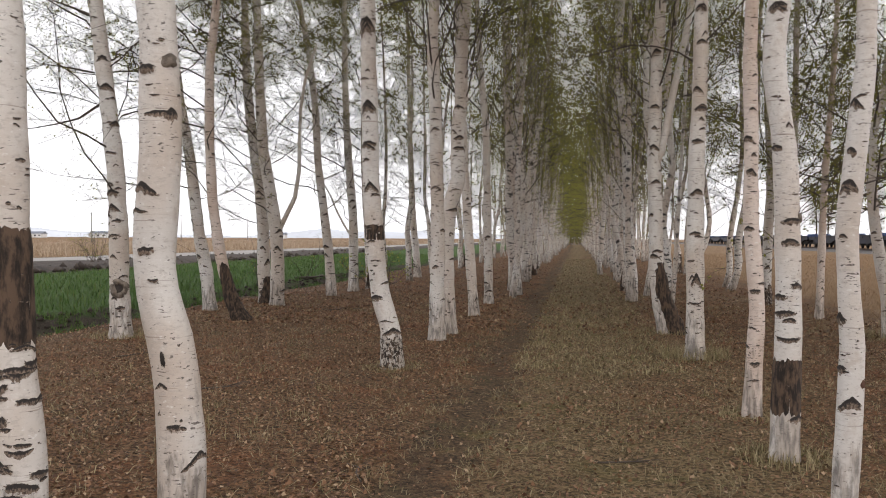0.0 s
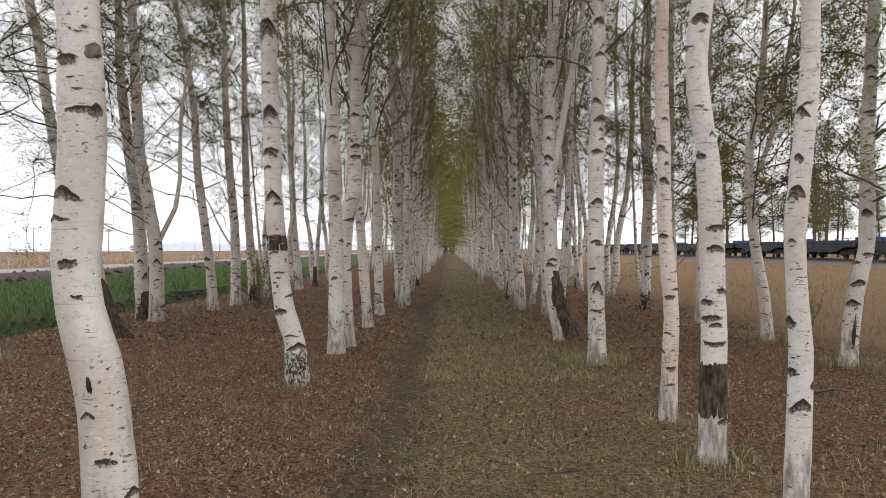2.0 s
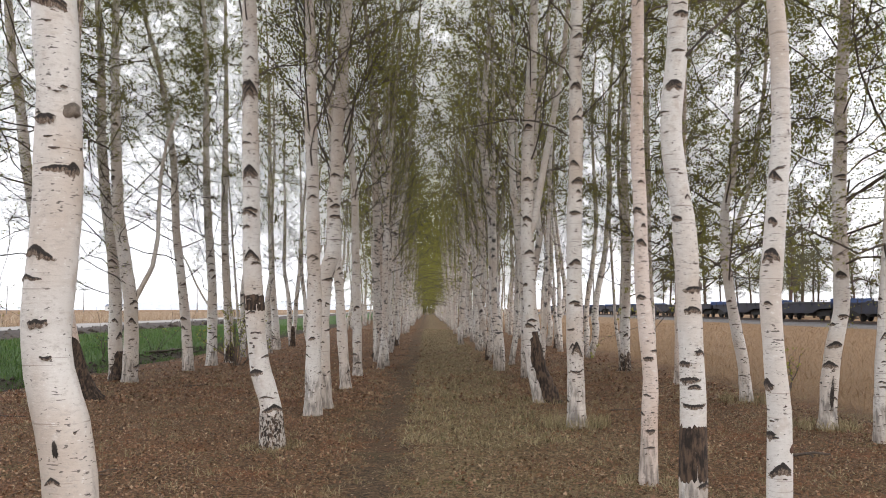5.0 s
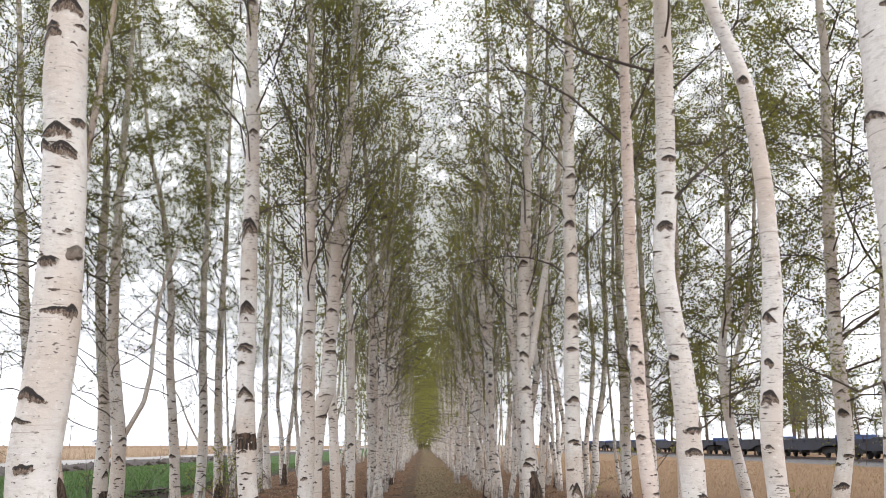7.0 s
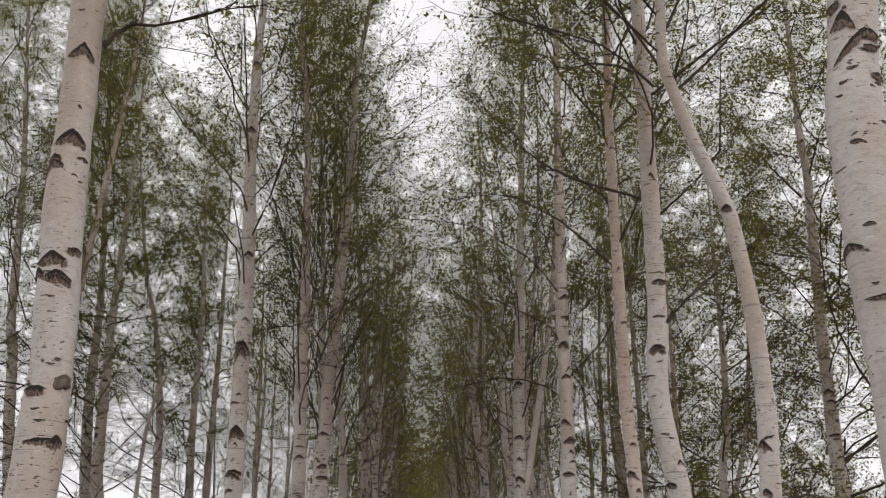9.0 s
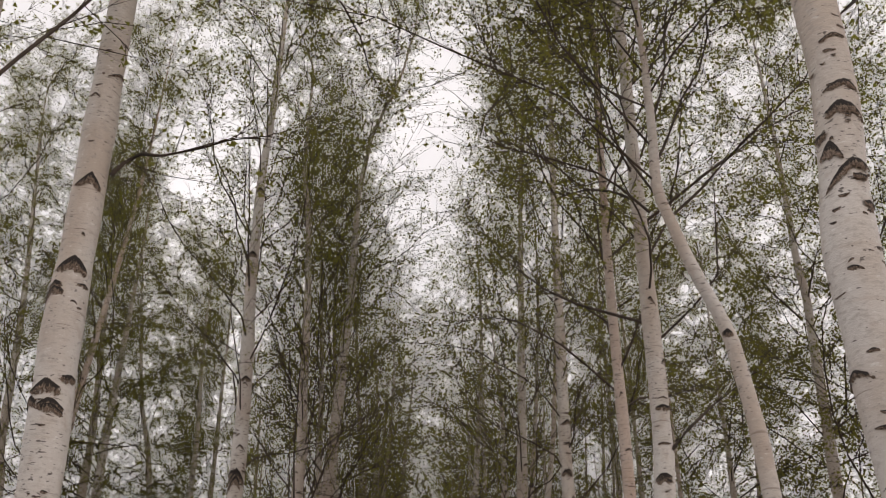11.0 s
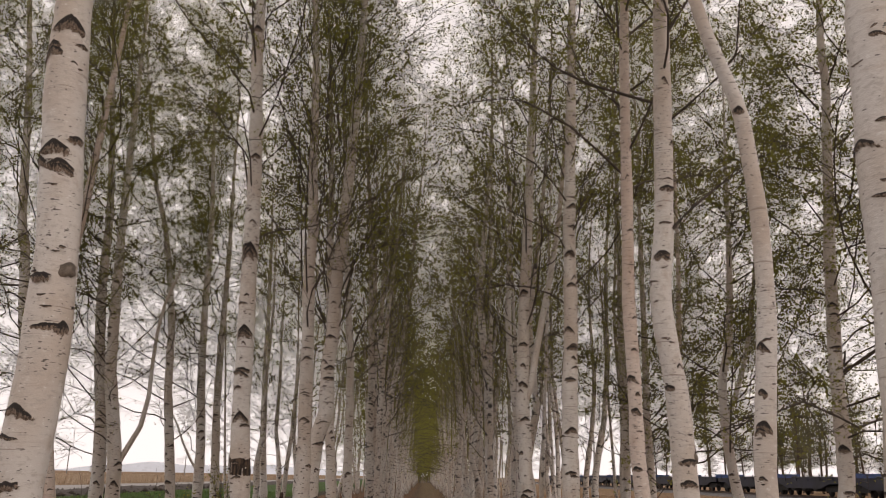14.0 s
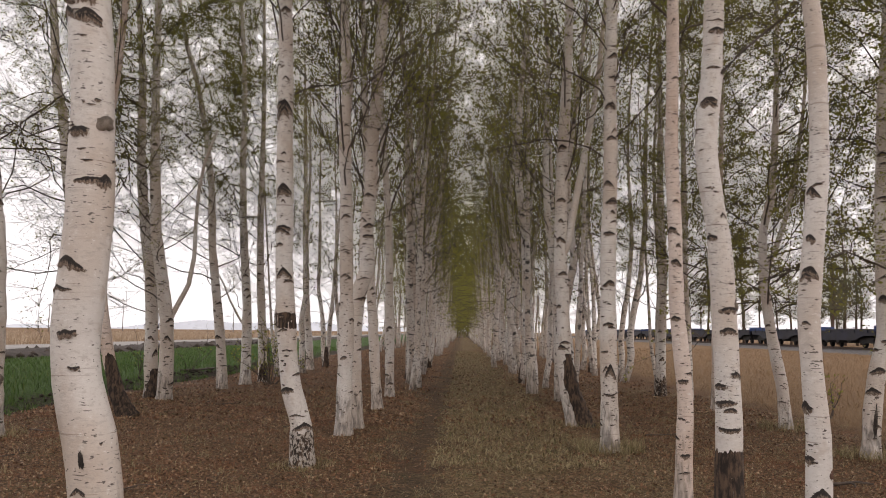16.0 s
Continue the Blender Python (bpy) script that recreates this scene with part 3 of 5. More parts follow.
    crown.add(vv.reshape(-1, 3), np.arange(m)[:, None] * 3 + np.arange(3)[None])
    return wood, crown


def scar_patch(buf, spine, girth, height, z, az, width, tall, drop, thick, r, proud=0.004, k=17):
    """One black scar that hugs the stem; drop: how far its wings hang, unevenly, on either side."""
    u = np.linspace(-1, 1, k)
    tall = min(tall, 0.75 * max(drop, 0.0) + 0.35 * thick) * r.uniform(0.8, 1.2)
    side = np.where(u < 0, r.uniform(0.5, 1.3), r.uniform(0.5, 1.3))
    au = np.abs(u - r.uniform(-0.3, 0.3))
    top = z - drop * au ** r.uniform(1.0, 1.6) * side + np.interp(u, np.linspace(-1, 1, 7), r.normal(0, 0.12 * thick, 7)) + 0.3 * thick
    bot = top - 0.6 * thick - (tall * np.clip(1 - au * r.uniform(0.9, 1.3), 0, 1) ** 0.6 + 1.2 * thick * np.clip(1 - np.abs(u) ** 3, 0.2, 1) * np.interp(u, np.linspace(-1, 1, 7), r.uniform(0.6, 1.3, 7)))
    verts, uv = [], []
    seed_u = r.uniform(0, 50)
    for f, lift in ((0.0, -0.002), (0.3, proud), (0.65, proud * 0.7), (1.0, -0.002)):
        zz = top * (1 - f) + bot * f
        rr = stem_radius(zz, girth, height) * 1.03 + lift
        ang = az + u * 1.1 * width / 2 / np.maximum(rr, 0.02)
        cx, cy = np.interp(zz, spine[:, 2], spine[:, 0]), np.interp(zz, spine[:, 2], spine[:, 1])
        verts.append(np.stack([cx + rr * np.cos(ang), cy + rr * np.sin(ang), zz], -1))
        uv.append(np.stack([u * 0.5 + 0.5, 0 * u + f], -1))
    i = np.arange(k - 1)
    buf.add(np.concatenate(verts), np.concatenate([np.stack([i + q * k, i + 1 + q * k, i + 1 + (q + 1) * k, i + (q + 1) * k], -1) for q in range(3)]))
    buf.uv.append(np.concatenate(uv))


def scars(tree, spine, girth, height, seed, count, ztop):
    """Chevron scars as parts of their own, and the many small dashes as one."""
    r = np.random.default_rng(seed + 991)
    for i in range(count):
        z = 0.3 + (ztop - 0.3) * (i + r.random()) / count
        az = r.uniform(0, 2 * math.pi) if r.random() < 0.3 else r.normal(-math.pi / 2, 0.85)
        g = float(stem_radius(z, girth, height))
        buf = Buf()
        if r.random() < 0.4:
            drop = g * r.uniform(0.3, 1.0)
            scar_patch(buf, spine, girth, height, z, az, g * r.uniform(0.8, 1.9), drop * r.uniform(0.4, 0.9), drop, g * 0.13, r)
        else:
            scar_patch(buf, spine, girth, height, z, az, g * r.uniform(0.4, 1.7), g * r.uniform(0.03, 0.2), g * r.uniform(0.05, 0.5), g * r.uniform(0.08, 0.15), r)
        part("bark_scar", buf, M_EYE, tree)
    buf = Buf()
    for i in range(count * 5):
        z = 0.1 + (ztop - 0.1) * r.random()
        az = r.uniform(0, 2 * math.pi) if r.random() < 0.4 else r.normal(-math.pi / 2, 0.8)
        g = float(stem_radius(z, girth, height))
        scar_patch(buf, spine, girth, height, z, az, g * r.uniform(0.12, 0.6), g * r.uniform(0.03, 0.14), g * r.uniform(-0.05, 0.14), g * r.uniform(0.05, 0.1), r, proud=0.002, k=6)
    tagged(part("bark_speckle", buf, M_EYE, tree), "short black dashes in the white bark", kind="stuff")


def band(spine, girth, height, z0, z1, seed, az0=0.0, az1=2 * math.pi, proud=0.005, ragged=0.02):
    """A belt of old dark bark round part of a stem."""
    r = np.random.default_rng(seed + 5)
    k, rows = 26, 7
    a = np.linspace(az0, az1, k)
    rag0, rag1 = r.normal(0, ragged, k), r.normal(0, ragged, k)
    if az1 - az0 > 6.2:
        rag0[-1], rag1[-1] = rag0[0], rag1[0]
    env = np.ones(k)
    if az1 - az0 < 4.5:
        env = np.clip(np.sin(np.linspace(0.03, 0.97, k) * math.pi), 0, 1) ** 0.7 * r.uniform(0.7, 1.0, k)
    vv = []
    for j in range(rows):
        t = j / (rows - 1) * env
        zz = (z0 + rag0) * (1 - t) + (z1 + rag1) * t
        if z0 > 0.1 and az1 - az0 < 4.5:
            zz = zz + (z1 - z0) * 0.3 * (1 - env)
        rr = np.array([float(stem_radius(v, girth, height)) for v in zz]) + (proud + r.normal(0, 0.0015, k) if 0 < j < rows - 1 else -0.004)
        vv.append(np.stack([np.interp(zz, spine[:, 2], spine[:, 0]) + rr * np.cos(a), np.interp(zz, spine[:, 2], spine[:, 1]) + rr * np.sin(a), zz], -1))
    i = (np.arange(rows - 1)[:, None] * k + np.arange(k - 1)[None]).reshape(-1)
    bb = Buf()
    bb.add(np.concatenate(vv), np.stack([i, i + 1, i + k + 1, i + k], -1))
    return bb


def trunk_buf(spine, girth, height, sides, seed):
    r = np.random.default_rng(seed + 3)
    bb = Buf()
    rad = stem_radius(spine[:, 2], girth, height)
    rad = rad * (1 + 0.03 * np.sin(spine[:, 2] * 5.1 + seed) + 0.025 * np.sin(spine[:, 2] * 11.3 + 2 * seed))
    for zc in r.uniform(0.3, height * 0.6, 9):
        rad = rad * (1 + r.uniform(0.02, 0.06) * np.exp(-((spine[:, 2] - zc) / 0.06) ** 2))
    bb.tube(spine, rad, sides, cap=True, wobble=0.012)
    return bb


def birch(x, y, girth, height, bends, label, seed, limbs=(), stems=(), bark=None, zlow=2.4, scar_count=44, spread=1.0, branches=64, eyes=()):
    """A birch that stands singly: an empty at its foot with trunk, scars, branches and leaves."""
    tree = tagged(new("birch_tree"), label, "tree", "birches of the avenue")
    tree.location = (x, y, float(ground_z(x, y)))
    tree.empty_display_size = 0.3
    sp = spine_of(bends, height, 0, seed)
    part("trunk", trunk_buf(sp, girth, height, 16, seed), bark or M_BARK, tree)
    scars(tree, sp, girth, height, seed, scar_count, 8.0)
    re = np.random.default_rng(seed + 77)
    for z, az, wide, tall, drop in eyes:
        eb = Buf()
        scar_patch(eb, sp, girth, height, z, radians(az), wide, tall, drop, 0.02, re, 0.006)
        part("bark_scar", eb, M_EYE, tree)
    extra = []
    for pts, r0, white in limbs:
        pts = np.array([(p[0], p[2] if len(p) > 2 else 0.0, p[1]) for p in pts], float)
        if white:
            z0 = pts[0, 2] - 0.3
            pts = np.concatenate([[[np.interp(z0, sp[:, 2], sp[:, 0]), np.interp(z0, sp[:, 2], sp[:, 1]), z0]], pts])
            st = Buf()
            fine = np.array([[np.interp(t, np.arange(len(pts)), pts[:, c]) for c in range(3)] for t in np.linspace(0, len(pts) - 1, len(pts) * 4)])
            st.tube(fine, np.linspace(r0, r0 * 0.45, len(fine)), 9)
            part("side_stem", st, bark or M_BARK, tree, "white side stem forking from the trunk")
        else:
            extra.append((pts, r0))
    field, inner = x > 3, abs(x) < 3
    wood, crown = crown_parts(sp, girth, height, seed, branches=branches, zlow=zlow, limbs=extra, spread=spread, leaf=(0.032 if y < 12 else 0.042) if inner else 0.036 if field else 0.031, twigs=14 if inner else 16 if field else 14, leaves=(6.5 if y < 10.5 else 3.6) if inner else 5.5 if field else 4.6, fine=2 if y < 10.5 else 1, steep=16 if inner else -4, bent=0.24 if inner else 0.34, outward=0 if inner else 1 if field else -1, top=0.9 if inner else 0.6, twiglets=4, full=(0.5, 1.2) if inner else (1.0, 1.4) if field else (0.5, 2.4), droop=0.0 if inner else 0.1)
    tagged(part("branchwork", wood, M_LIMB, tree, "thin dark branches and twigs"), kind="stuff")
    tagged(part("crown", crown, M_LEAF, tree, "sparse small fresh green leaves"), kind="stuff")
    return tree, sp


def root_foot(rings, seed):
    """An old flared foot beside a stem, from rings of centre and radius."""
    r = np.random.default_rng(seed)
    q = np.array(rings, float)
    t = np.linspace(0, len(q) - 1, len(q) * 3)
    q = np.stack([np.interp(t, np.arange(len(q)), q[:, c]) for c in range(4)], -1)
    s = Buf()
    s.tube(q[:, :3], q[:, 3] * (1 + 0.05 * r.standard_normal(len(q))), 18, wobble=0.09)
    return s


def knot_frame(spine, girth, height, z, az):
    g = float(stem_radius(z, girth, height))
    d = np.array([math.cos(az), math.sin(az), 0.0])
    c = np.array([np.interp(z, spine[:, 2], spine[:, 0]), np.interp(z, spine[:, 2], spine[:, 1]), z])
    return c + d * g * 0.98, d, np.array([-d[1], d[0], 0.0])


def knot_ring(spine, girth, height, z, az, radius, thick):
    """The healed lip of bark round a lost branch."""
    c, d, side = knot_frame(spine, girth, height, z, az)
    r = np.random.default_rng(77)
    a = np.linspace(0, 2 * math.pi, 25)
    wob = 1 + 0.07 * np.sin(3 * a + 1) + 0.05 * np.sin(5 * a)
    pts = np.array([c + (side * math.cos(t) + np.array([0, 0, 1.15]) * math.sin(t)) * radius * w for t, w in zip(a, wob)])
    s = Buf()
    s.tube(pts, thick * (1 + 0.12 * np.sin(4 * a) + 0.08 * np.sin(7 * a)), 10, cap=False)
    return s


def knot_disc(spine, girth, height, z, az, radius):
    c, d, side = knot_frame(spine, girth, height, z, az)
    s = Buf()
    s.tube([c - d * 0.03, c + d * 0.012, c + d * 0.016], [radius, radius * 0.95, radius * 0.5], 16)
    return s


def stub(spine, girth, height, z, az):
    """A broken branch stub healed over on a stem."""
    g = float(stem_radius(z, girth, height))
    c = np.array([np.interp(z, spine[:, 2], spine[:, 0]), np.interp(z, spine[:, 2], spine[:, 1]), z])
    d = np.array([math.cos(az), math.sin(az), 0.15])
    s = Buf()
    s.tube([c + d * g * 0.7, c + d * g * 1.02, c + d * g * 1.12, c + d * g * 1.17], [g * 0.44, g * 0.35, g * 0.24, g * 0.12], 14, wobble=0.24)
    return s


tree, spine = birch(-1.408, 3.45, 0.107, 14.7, [(0.5, -0.057), (0.62, -0.074), (0.74, -0.082), (0.86, -0.102), (0.98, -0.126), (1.09, -0.161), (1.21, -0.2), (1.33, -0.212), (1.45, -0.215), (1.57, -0.205), (1.69, -0.198), (1.8, -0.193), (1.88, -0.188), (2.04, -0.193), (2.2, -0.199), (2.36, -0.201), (2.5, -0.213), (3.1, -0.27), (3.71, -0.288), (4.42, -0.312), (5.2, -0.335), (6.5, -0.375)], "thick curving white birch with a knee near its foot", 11, limbs=[([(-0.2, 4.0), (-0.15, 4.08), (-0.07, 4.14), (0.04, 4.13), (0.19, 4.17), (0.39, 4.24), (0.59, 4.27)], 0.016, False)], zlow=5.6, spread=1.3, branches=84, eyes=[(2.88, -94, 0.156, 0.06, 0.055), (2.78, -66, 0.11, 0.075, 0.04), (2.91, -28, 0.086, 0.056, 0.015), (3.35, -129, 0.155, 0.036, 0.067), (2.27, -110, 0.073, 0.029, 0.024), (2.27, -95, 0.082, 0.034, 0.019), (1.72, -100, 0.145, 0.029, 0.063), (1.41, -84, 0.087, 0.034, 0.01), (2.07, -31, 0.072, 0.034, 0.034), (0.59, -78, 0.063, 0.029, 0.005), (2.06, -37, 0.081, 0.029, 0.029), (3.5, -77, 0.164, 0.055, 0.098), (3.37, -119, 0.081, 0.043, 0.027), (3.97, -72, 0.138, 0.04, 0.08), (2.79, -69, 0.125, 0.085, 0.035)], scar_count=18)
part("branch_knot", stub(spine, 0.107, 14.7, 2.28, -0.55), M_KNOT, tree, "round grey branch knot")
part("bark_crack", band(spine, 0.107, 14.7, 0.85, 0.95, 8, -1.63, -1.44, ragged=0.004), M_SCAR_HOLE, tree, "black crack in the bark")
tree, spine = birch(-1.68, 8.9, 0.111, 15, [(0.01, 0), (0.46, -0.029), (0.77, -0.14), (1.08, -0.188), (1.57, -0.23), (2.13, -0.271), (2.62, -0.275), (3.05, -0.286), (3.55, -0.296), (3.95, -0.295), (4.6, -0.304), (5.25, -0.326), (6.28, -0.395), (7.09, -0.409), (7.97, -0.431), (8.91, -0.408), (9.93, -0.416)], "white birch with a dark band round its trunk", 12, zlow=3.9, spread=1.0, eyes=[(3.95, -98, 0.21, 0.111, 0.087), (3.04, -81, 0.198, 0.111, 0.136), (2.57, -82, 0.186, 0.074, 0.049), (2.11, -79, 0.198, 0.099, 0.111), (0.83, -124, 0.223, 0.099, 0.074), (3.97, -86, 0.216, 0.165, 0.191), (3.02, -82, 0.198, 0.149, 0.211), (2.56, -99, 0.208, 0.086, 0.074), (3.92, -101, 0.162, 0.125, 0.174), (6.64, -102, 0.169, 0.141, 0.113), (7.61, -53, 0.191, 0.118, 0.103), (5, -73, 0.131, 0.066, 0.052), (0.46, -63, 0.284, 0.062, 0.087)], scar_count=36)
part("bark_band", band(spine, 0.111, 15, 1.42, 1.64, 1, ragged=0.006), M_FOOT, tree, "dark band of stripped bark")
part("dark_foot", band(spine, 0.111, 15, -0.05, 0.4, 12, proud=0.012, ragged=0.018), M_GREY_FOOT, tree, "dark side of the foot")
tree, spine = birch(-1.63, 11.6, 0.111, 14.4, [(0.12, -0), (0.8, -0.006), (1.44, 0.005), (2.16, -0.009), (3.37, -0.028), (4.33, -0.071), (4.98, -0.046), (5.79, -0.116), (7.71, -0.193), (9.02, -0.276), (9.91, -0.417)], "white birch standing close beside a second stem", 13, zlow=3.2, spread=1.0)
tree, spine = birch(-1.59, 12.4, 0.128, 15.8, [(0.1, 0), (1.35, -0.047), (2.04, 0.025), (2.36, 0.145), (3.07, 0.115), (3.63, 0.181), (4.19, 0.171), (4.98, 0.238), (6.41, 0.325), (7.6, 0.388), (7.93, 0.417), (9.55, 0.418), (9.88, 0.411), (11.42, 0.617), (12.38, 0.971), (12.96, 1.182)], "pale birch stem crossing over its neighbour", 14, zlow=3.2, spread=1.0, eyes=[(3.54, -99, 0.206, 0.086, 0.052), (2.9, -74, 0.189, 0.086, 0.034), (1.95, -52, 0.206, 0.103, 0.052), (3.07, -69, 0.189, 0.086, 0.051)], scar_count=36)
tree, spine = birch(-1.54, 15.3, 0.096, 14.2, [(0.01, 0), (0.93, -0.074), (2.5, -0.188), (5.19, -0.309), (7.42, -0.405)], "white birch with a dark ragged foot", 15, zlow=3.2, spread=1.2)
tree, spine = birch(-1.57, 18.2, 0.101, 14.5, [(0.01, 0), (1.45, -0.028), (3.97, -0.079), (5.51, -0.223), (5.93, -0.248), (6.56, -0.287)], "slender white birch beside the path", 16, zlow=3.2, spread=1.2)
tree, spine = birch(1.62, 3.95, 0.055, 8.5, [(0.25, 0.008), (0.48, 0.022), (0.75, 0.033), (1.02, 0.039), (1.15, 0.023), (1.28, 0.016), (1.42, 0.008), (1.55, 0.003), (1.74, 0.023), (2.3, 0.07), (2.79, 0.064), (3.35, 0.004), (3.76, -0.143), (4.25, -0.26), (4.66, -0.22), (5.35, -0.174)], "slim wavy birch that bends over high up", 17, limbs=[([(-0.29, 4.15), (-0.45, 4.33), (-0.57, 4.43), (-0.84, 4.53), (-1.11, 4.61), (-1.27, 4.69), (-1.23, 4.87), (-1.12, 5)], 0.01, False)], zlow=3.9, spread=1.0, branches=34, eyes=[(2.14, -136, 0.07, 0.038, 0.038), (1.74, -143, 0.059, 0.027, 0.038), (1.91, -128, 0.048, 0.027, 0.016), (0.75, -110, 0.119, 0.043, 0.059), (1.14, -162, 0.07, 0.043, 0.049), (0.89, -159, 0.065, 0.032, 0.027), (3.35, -122, 0.06, 0.03, 0.024), (1.76, -120, 0.082, 0.027, 0.044)], scar_count=18)
part("bark_patch", band(spine, 0.055, 8.5, 0.78, 0.84, 6, -1.15, -0.5, ragged=0.003), M_PEEL, tree, "square red-brown patch of inner bark")
tree, spine = birch(1.75, 5.56, 0.087, 14.5, [(0.09, -0.003), (0.47, 0.004), (0.855, 0.018), (1.24, 0.014), (1.62, 0.006), (1.82, 0.002), (2.01, -0.006), (2.2, -0.025), (2.39, -0.058), (2.59, -0.079), (2.78, -0.083), (2.99, -0.06), (3.15, -0.036), (3.71, -0.012), (4.14, -0.003), (5.12, 0.013), (5.91, 0.035), (6.87, 0.075)], "white birch with a belt of rough dark bark", 18, limbs=[([(0.01, 3.2), (0.16, 3.36), (0.36, 3.53), (0.53, 3.65), (0.82, 3.86)], 0.014, False)], zlow=3.9, spread=1.0, eyes=[(3.04, -113, 0.114, 0.053, 0.046), (2.09, -141, 0.091, 0.046, 0.015), (1.6, -78, 0.152, 0.061, 0.023), (1.47, -89, 0.129, 0.046, 0.038), (1.1, -140, 0.099, 0.053, 0.015), (0.99, -122, 0.152, 0.03, 0.015), (0.81, -105, 0.175, 0.03, -0.015), (3.04, -109, 0.128, 0.032, 0.048), (3.52, -79, 0.139, 0.025, 0.016), (3.02, -100, 0.119, 0.032, 0.055)], scar_count=18)
part("bark_band", band(spine, 0.087, 14.5, 0.26, 0.7, 2, -3.4, 1.6, ragged=0.007), M_FOOT, tree, "belt of rough grey-black bark")
part("branch_stub", stub(spine, 0.087, 14.5, 1.6, -0.45), M_KNOT, tree, "dark broken branch stub")
tree, spine = birch(1.82, 6.95, 0.068, 13.7, [(0.01, 0), (0.44, 0.015), (0.87, 0.04), (1.25, 0.017), (1.63, -0.015), (2.33, -0.012), (2.96, -0.03), (3.74, -0.011), (4.57, -0.007), (5.44, 0.003), (6.99, 0.069), (8.18, 0.153)], "thin pinkish grey birch with a knobbly trunk", 19, zlow=3.9, spread=1.0, eyes=[(2.34, -133, 0.105, 0.086, 0.038), (2.06, -96, 0.095, 0.057, 0.048), (1.58, -121, 0.095, 0.038, 0.029), (1.06, -107, 0.095, 0.114, 0.01), (0.46, -98, 0.086, 0.067, 0.01)], scar_count=36, bark=M_BARK_COOL)
tree, spine = birch(1.83, 10.3, 0.110, 15.2, [(0.01, 0), (0.58, -0.005), (1.36, -0.017), (2.42, -0.014), (3.48, 0.024), (4.54, 0.027), (6.17, 0.105), (7.52, 0.16), (9.03, 0.22), (11.33, 0.328)], "straight white birch in a tuft of grass", 20, zlow=3.2, spread=1.0, eyes=[(2.1, -100, 0.184, 0.057, 0.085), (2.7, -93, 0.17, 0.057, 0.057), (1.08, -84, 0.17, 0.127, 0.212), (3.34, -111, 0.156, 0.099, 0.085), (3.91, -86, 0.156, 0.071, 0.057), (4.33, -100, 0.156, 0.071, 0.071), (1.57, -100, 0.156, 0.057, 0.028), (0.69, -99, 0.17, 0.057, -0.028), (3.1, -84, 0.173, 0.058, 0.058), (5, -74, 0.181, 0.09, 0.075)], scar_count=36)
tree, spine = birch(1.77, 13.05, 0.118, 14.8, [(0.04, 0), (0.48, -0.106), (1.07, -0.158), (1.78, -0.165), (2.68, -0.207), (4.03, -0.185), (5.11, -0.128), (6.7, -0.052), (7.98, 0.024)], "white birch with a black flared foot and fork", 21, limbs=[([(-0.09, 2.86), (0.08, 3.76), (0.27, 4.7), (0.43, 5.68), (0.53, 6.7), (0.68, 8.31)], 0.065, True)], zlow=3.2, spread=1.0, eyes=[(4.43, -110, 0.18, 0.108, 0.09), (3.58, -104, 0.18, 0.09, 0.072), (2.95, -88, 0.18, 0.09, 0.072), (2.41, -79, 0.18, 0.09, 0.072), (1.25, -100, 0.198, 0.162, 0.09)], scar_count=36)
part("dark_foot", root_foot([(0.16, -0.06, -0.08, 0.19), (0.12, -0.05, 0.1, 0.14), (0.05, -0.04, 0.3, 0.125), (-0.04, -0.035, 0.55, 0.115), (-0.1, -0.02, 0.85, 0.105), (-0.13, 0.0, 1.1, 0.08)], 9), M_FOOT, tree, "charred black flared foot of the trunk")
tree, spine = birch(4.98, 12.9, 0.087, 9.5, [(0.06, 0), (0.66, -0.047), (1.1, -0.137), (1.63, -0.224), (2.16, -0.284), (2.61, -0.303), (3.07, -0.286), (3.62, -0.128), (4.64, -0.023), (5.58, 0.042)], "small forked birch at the edge of the field", 22, limbs=[([(-0.26, 2.42), (-0.09, 2.75), (0.09, 3.25), (0.25, 3.89), (0.44, 5.11), (0.55, 6.54)], 0.055, True)], spread=1.45, zlow=1.7, branches=66)
tree, spine = birch(4.88, 10.1, 0.102, 13.7, [(0, 0), (0.56, 0.05), (0.97, 0.121), (1.45, 0.253), (2.15, 0.27), (2.87, 0.28), (3.59, 0.311), (4.32, 0.336), (4.93, 0.378), (5.98, 0.437), (6.71, 0.503), (7.26, 0.482), (7.92, 0.54), (9.47, 0.667)], "birch with a long black scar low on its trunk", 23, limbs=[([(0.3, 2.81), (0.63, 2.99), (0.93, 3.19), (1.5, 3.49)], 0.022, False), ([(0.36, 4.77), (0.69, 4.97), (1.02, 5.17), (1.51, 5.41)], 0.016, False), ([(0.41, 6.39), (0.07, 6.82), (-0.2, 7.25), (-0.38, 7.78)], 0.02, False), ([(0.32, 4.73), (0.1, 5.08), (-0.07, 5.32), (-0.3, 5.64)], 0.015, False)], spread=1.45, zlow=1.7, branches=66, eyes=[(1.94, -108, 0.169, 0.155, 0.113), (3.15, -105, 0.157, 0.057, 0.029), (3.7, -116, 0.158, 0.086, 0.043), (0.83, -127, 0.236, 0.111, 0.111), (1.07, -117, 0.223, 0.126, 0.098)], scar_count=36)
part("long_scar", band(spine, 0.102, 13.7, 0.22, 0.72, 4, -1.9, -1.45, ragged=0.03), M_SCAR_HOLE, tree, "long black open scar")
tree, spine = birch(4.91, 8.95, 0.079, 13.2, [(0, -0.001), (0.84, 0.038), (3.07, 0.212), (4.06, 0.347), (5.11, 0.491)], "birch at the edge of the straw field", 24, spread=1.45, zlow=1.7, branches=66)
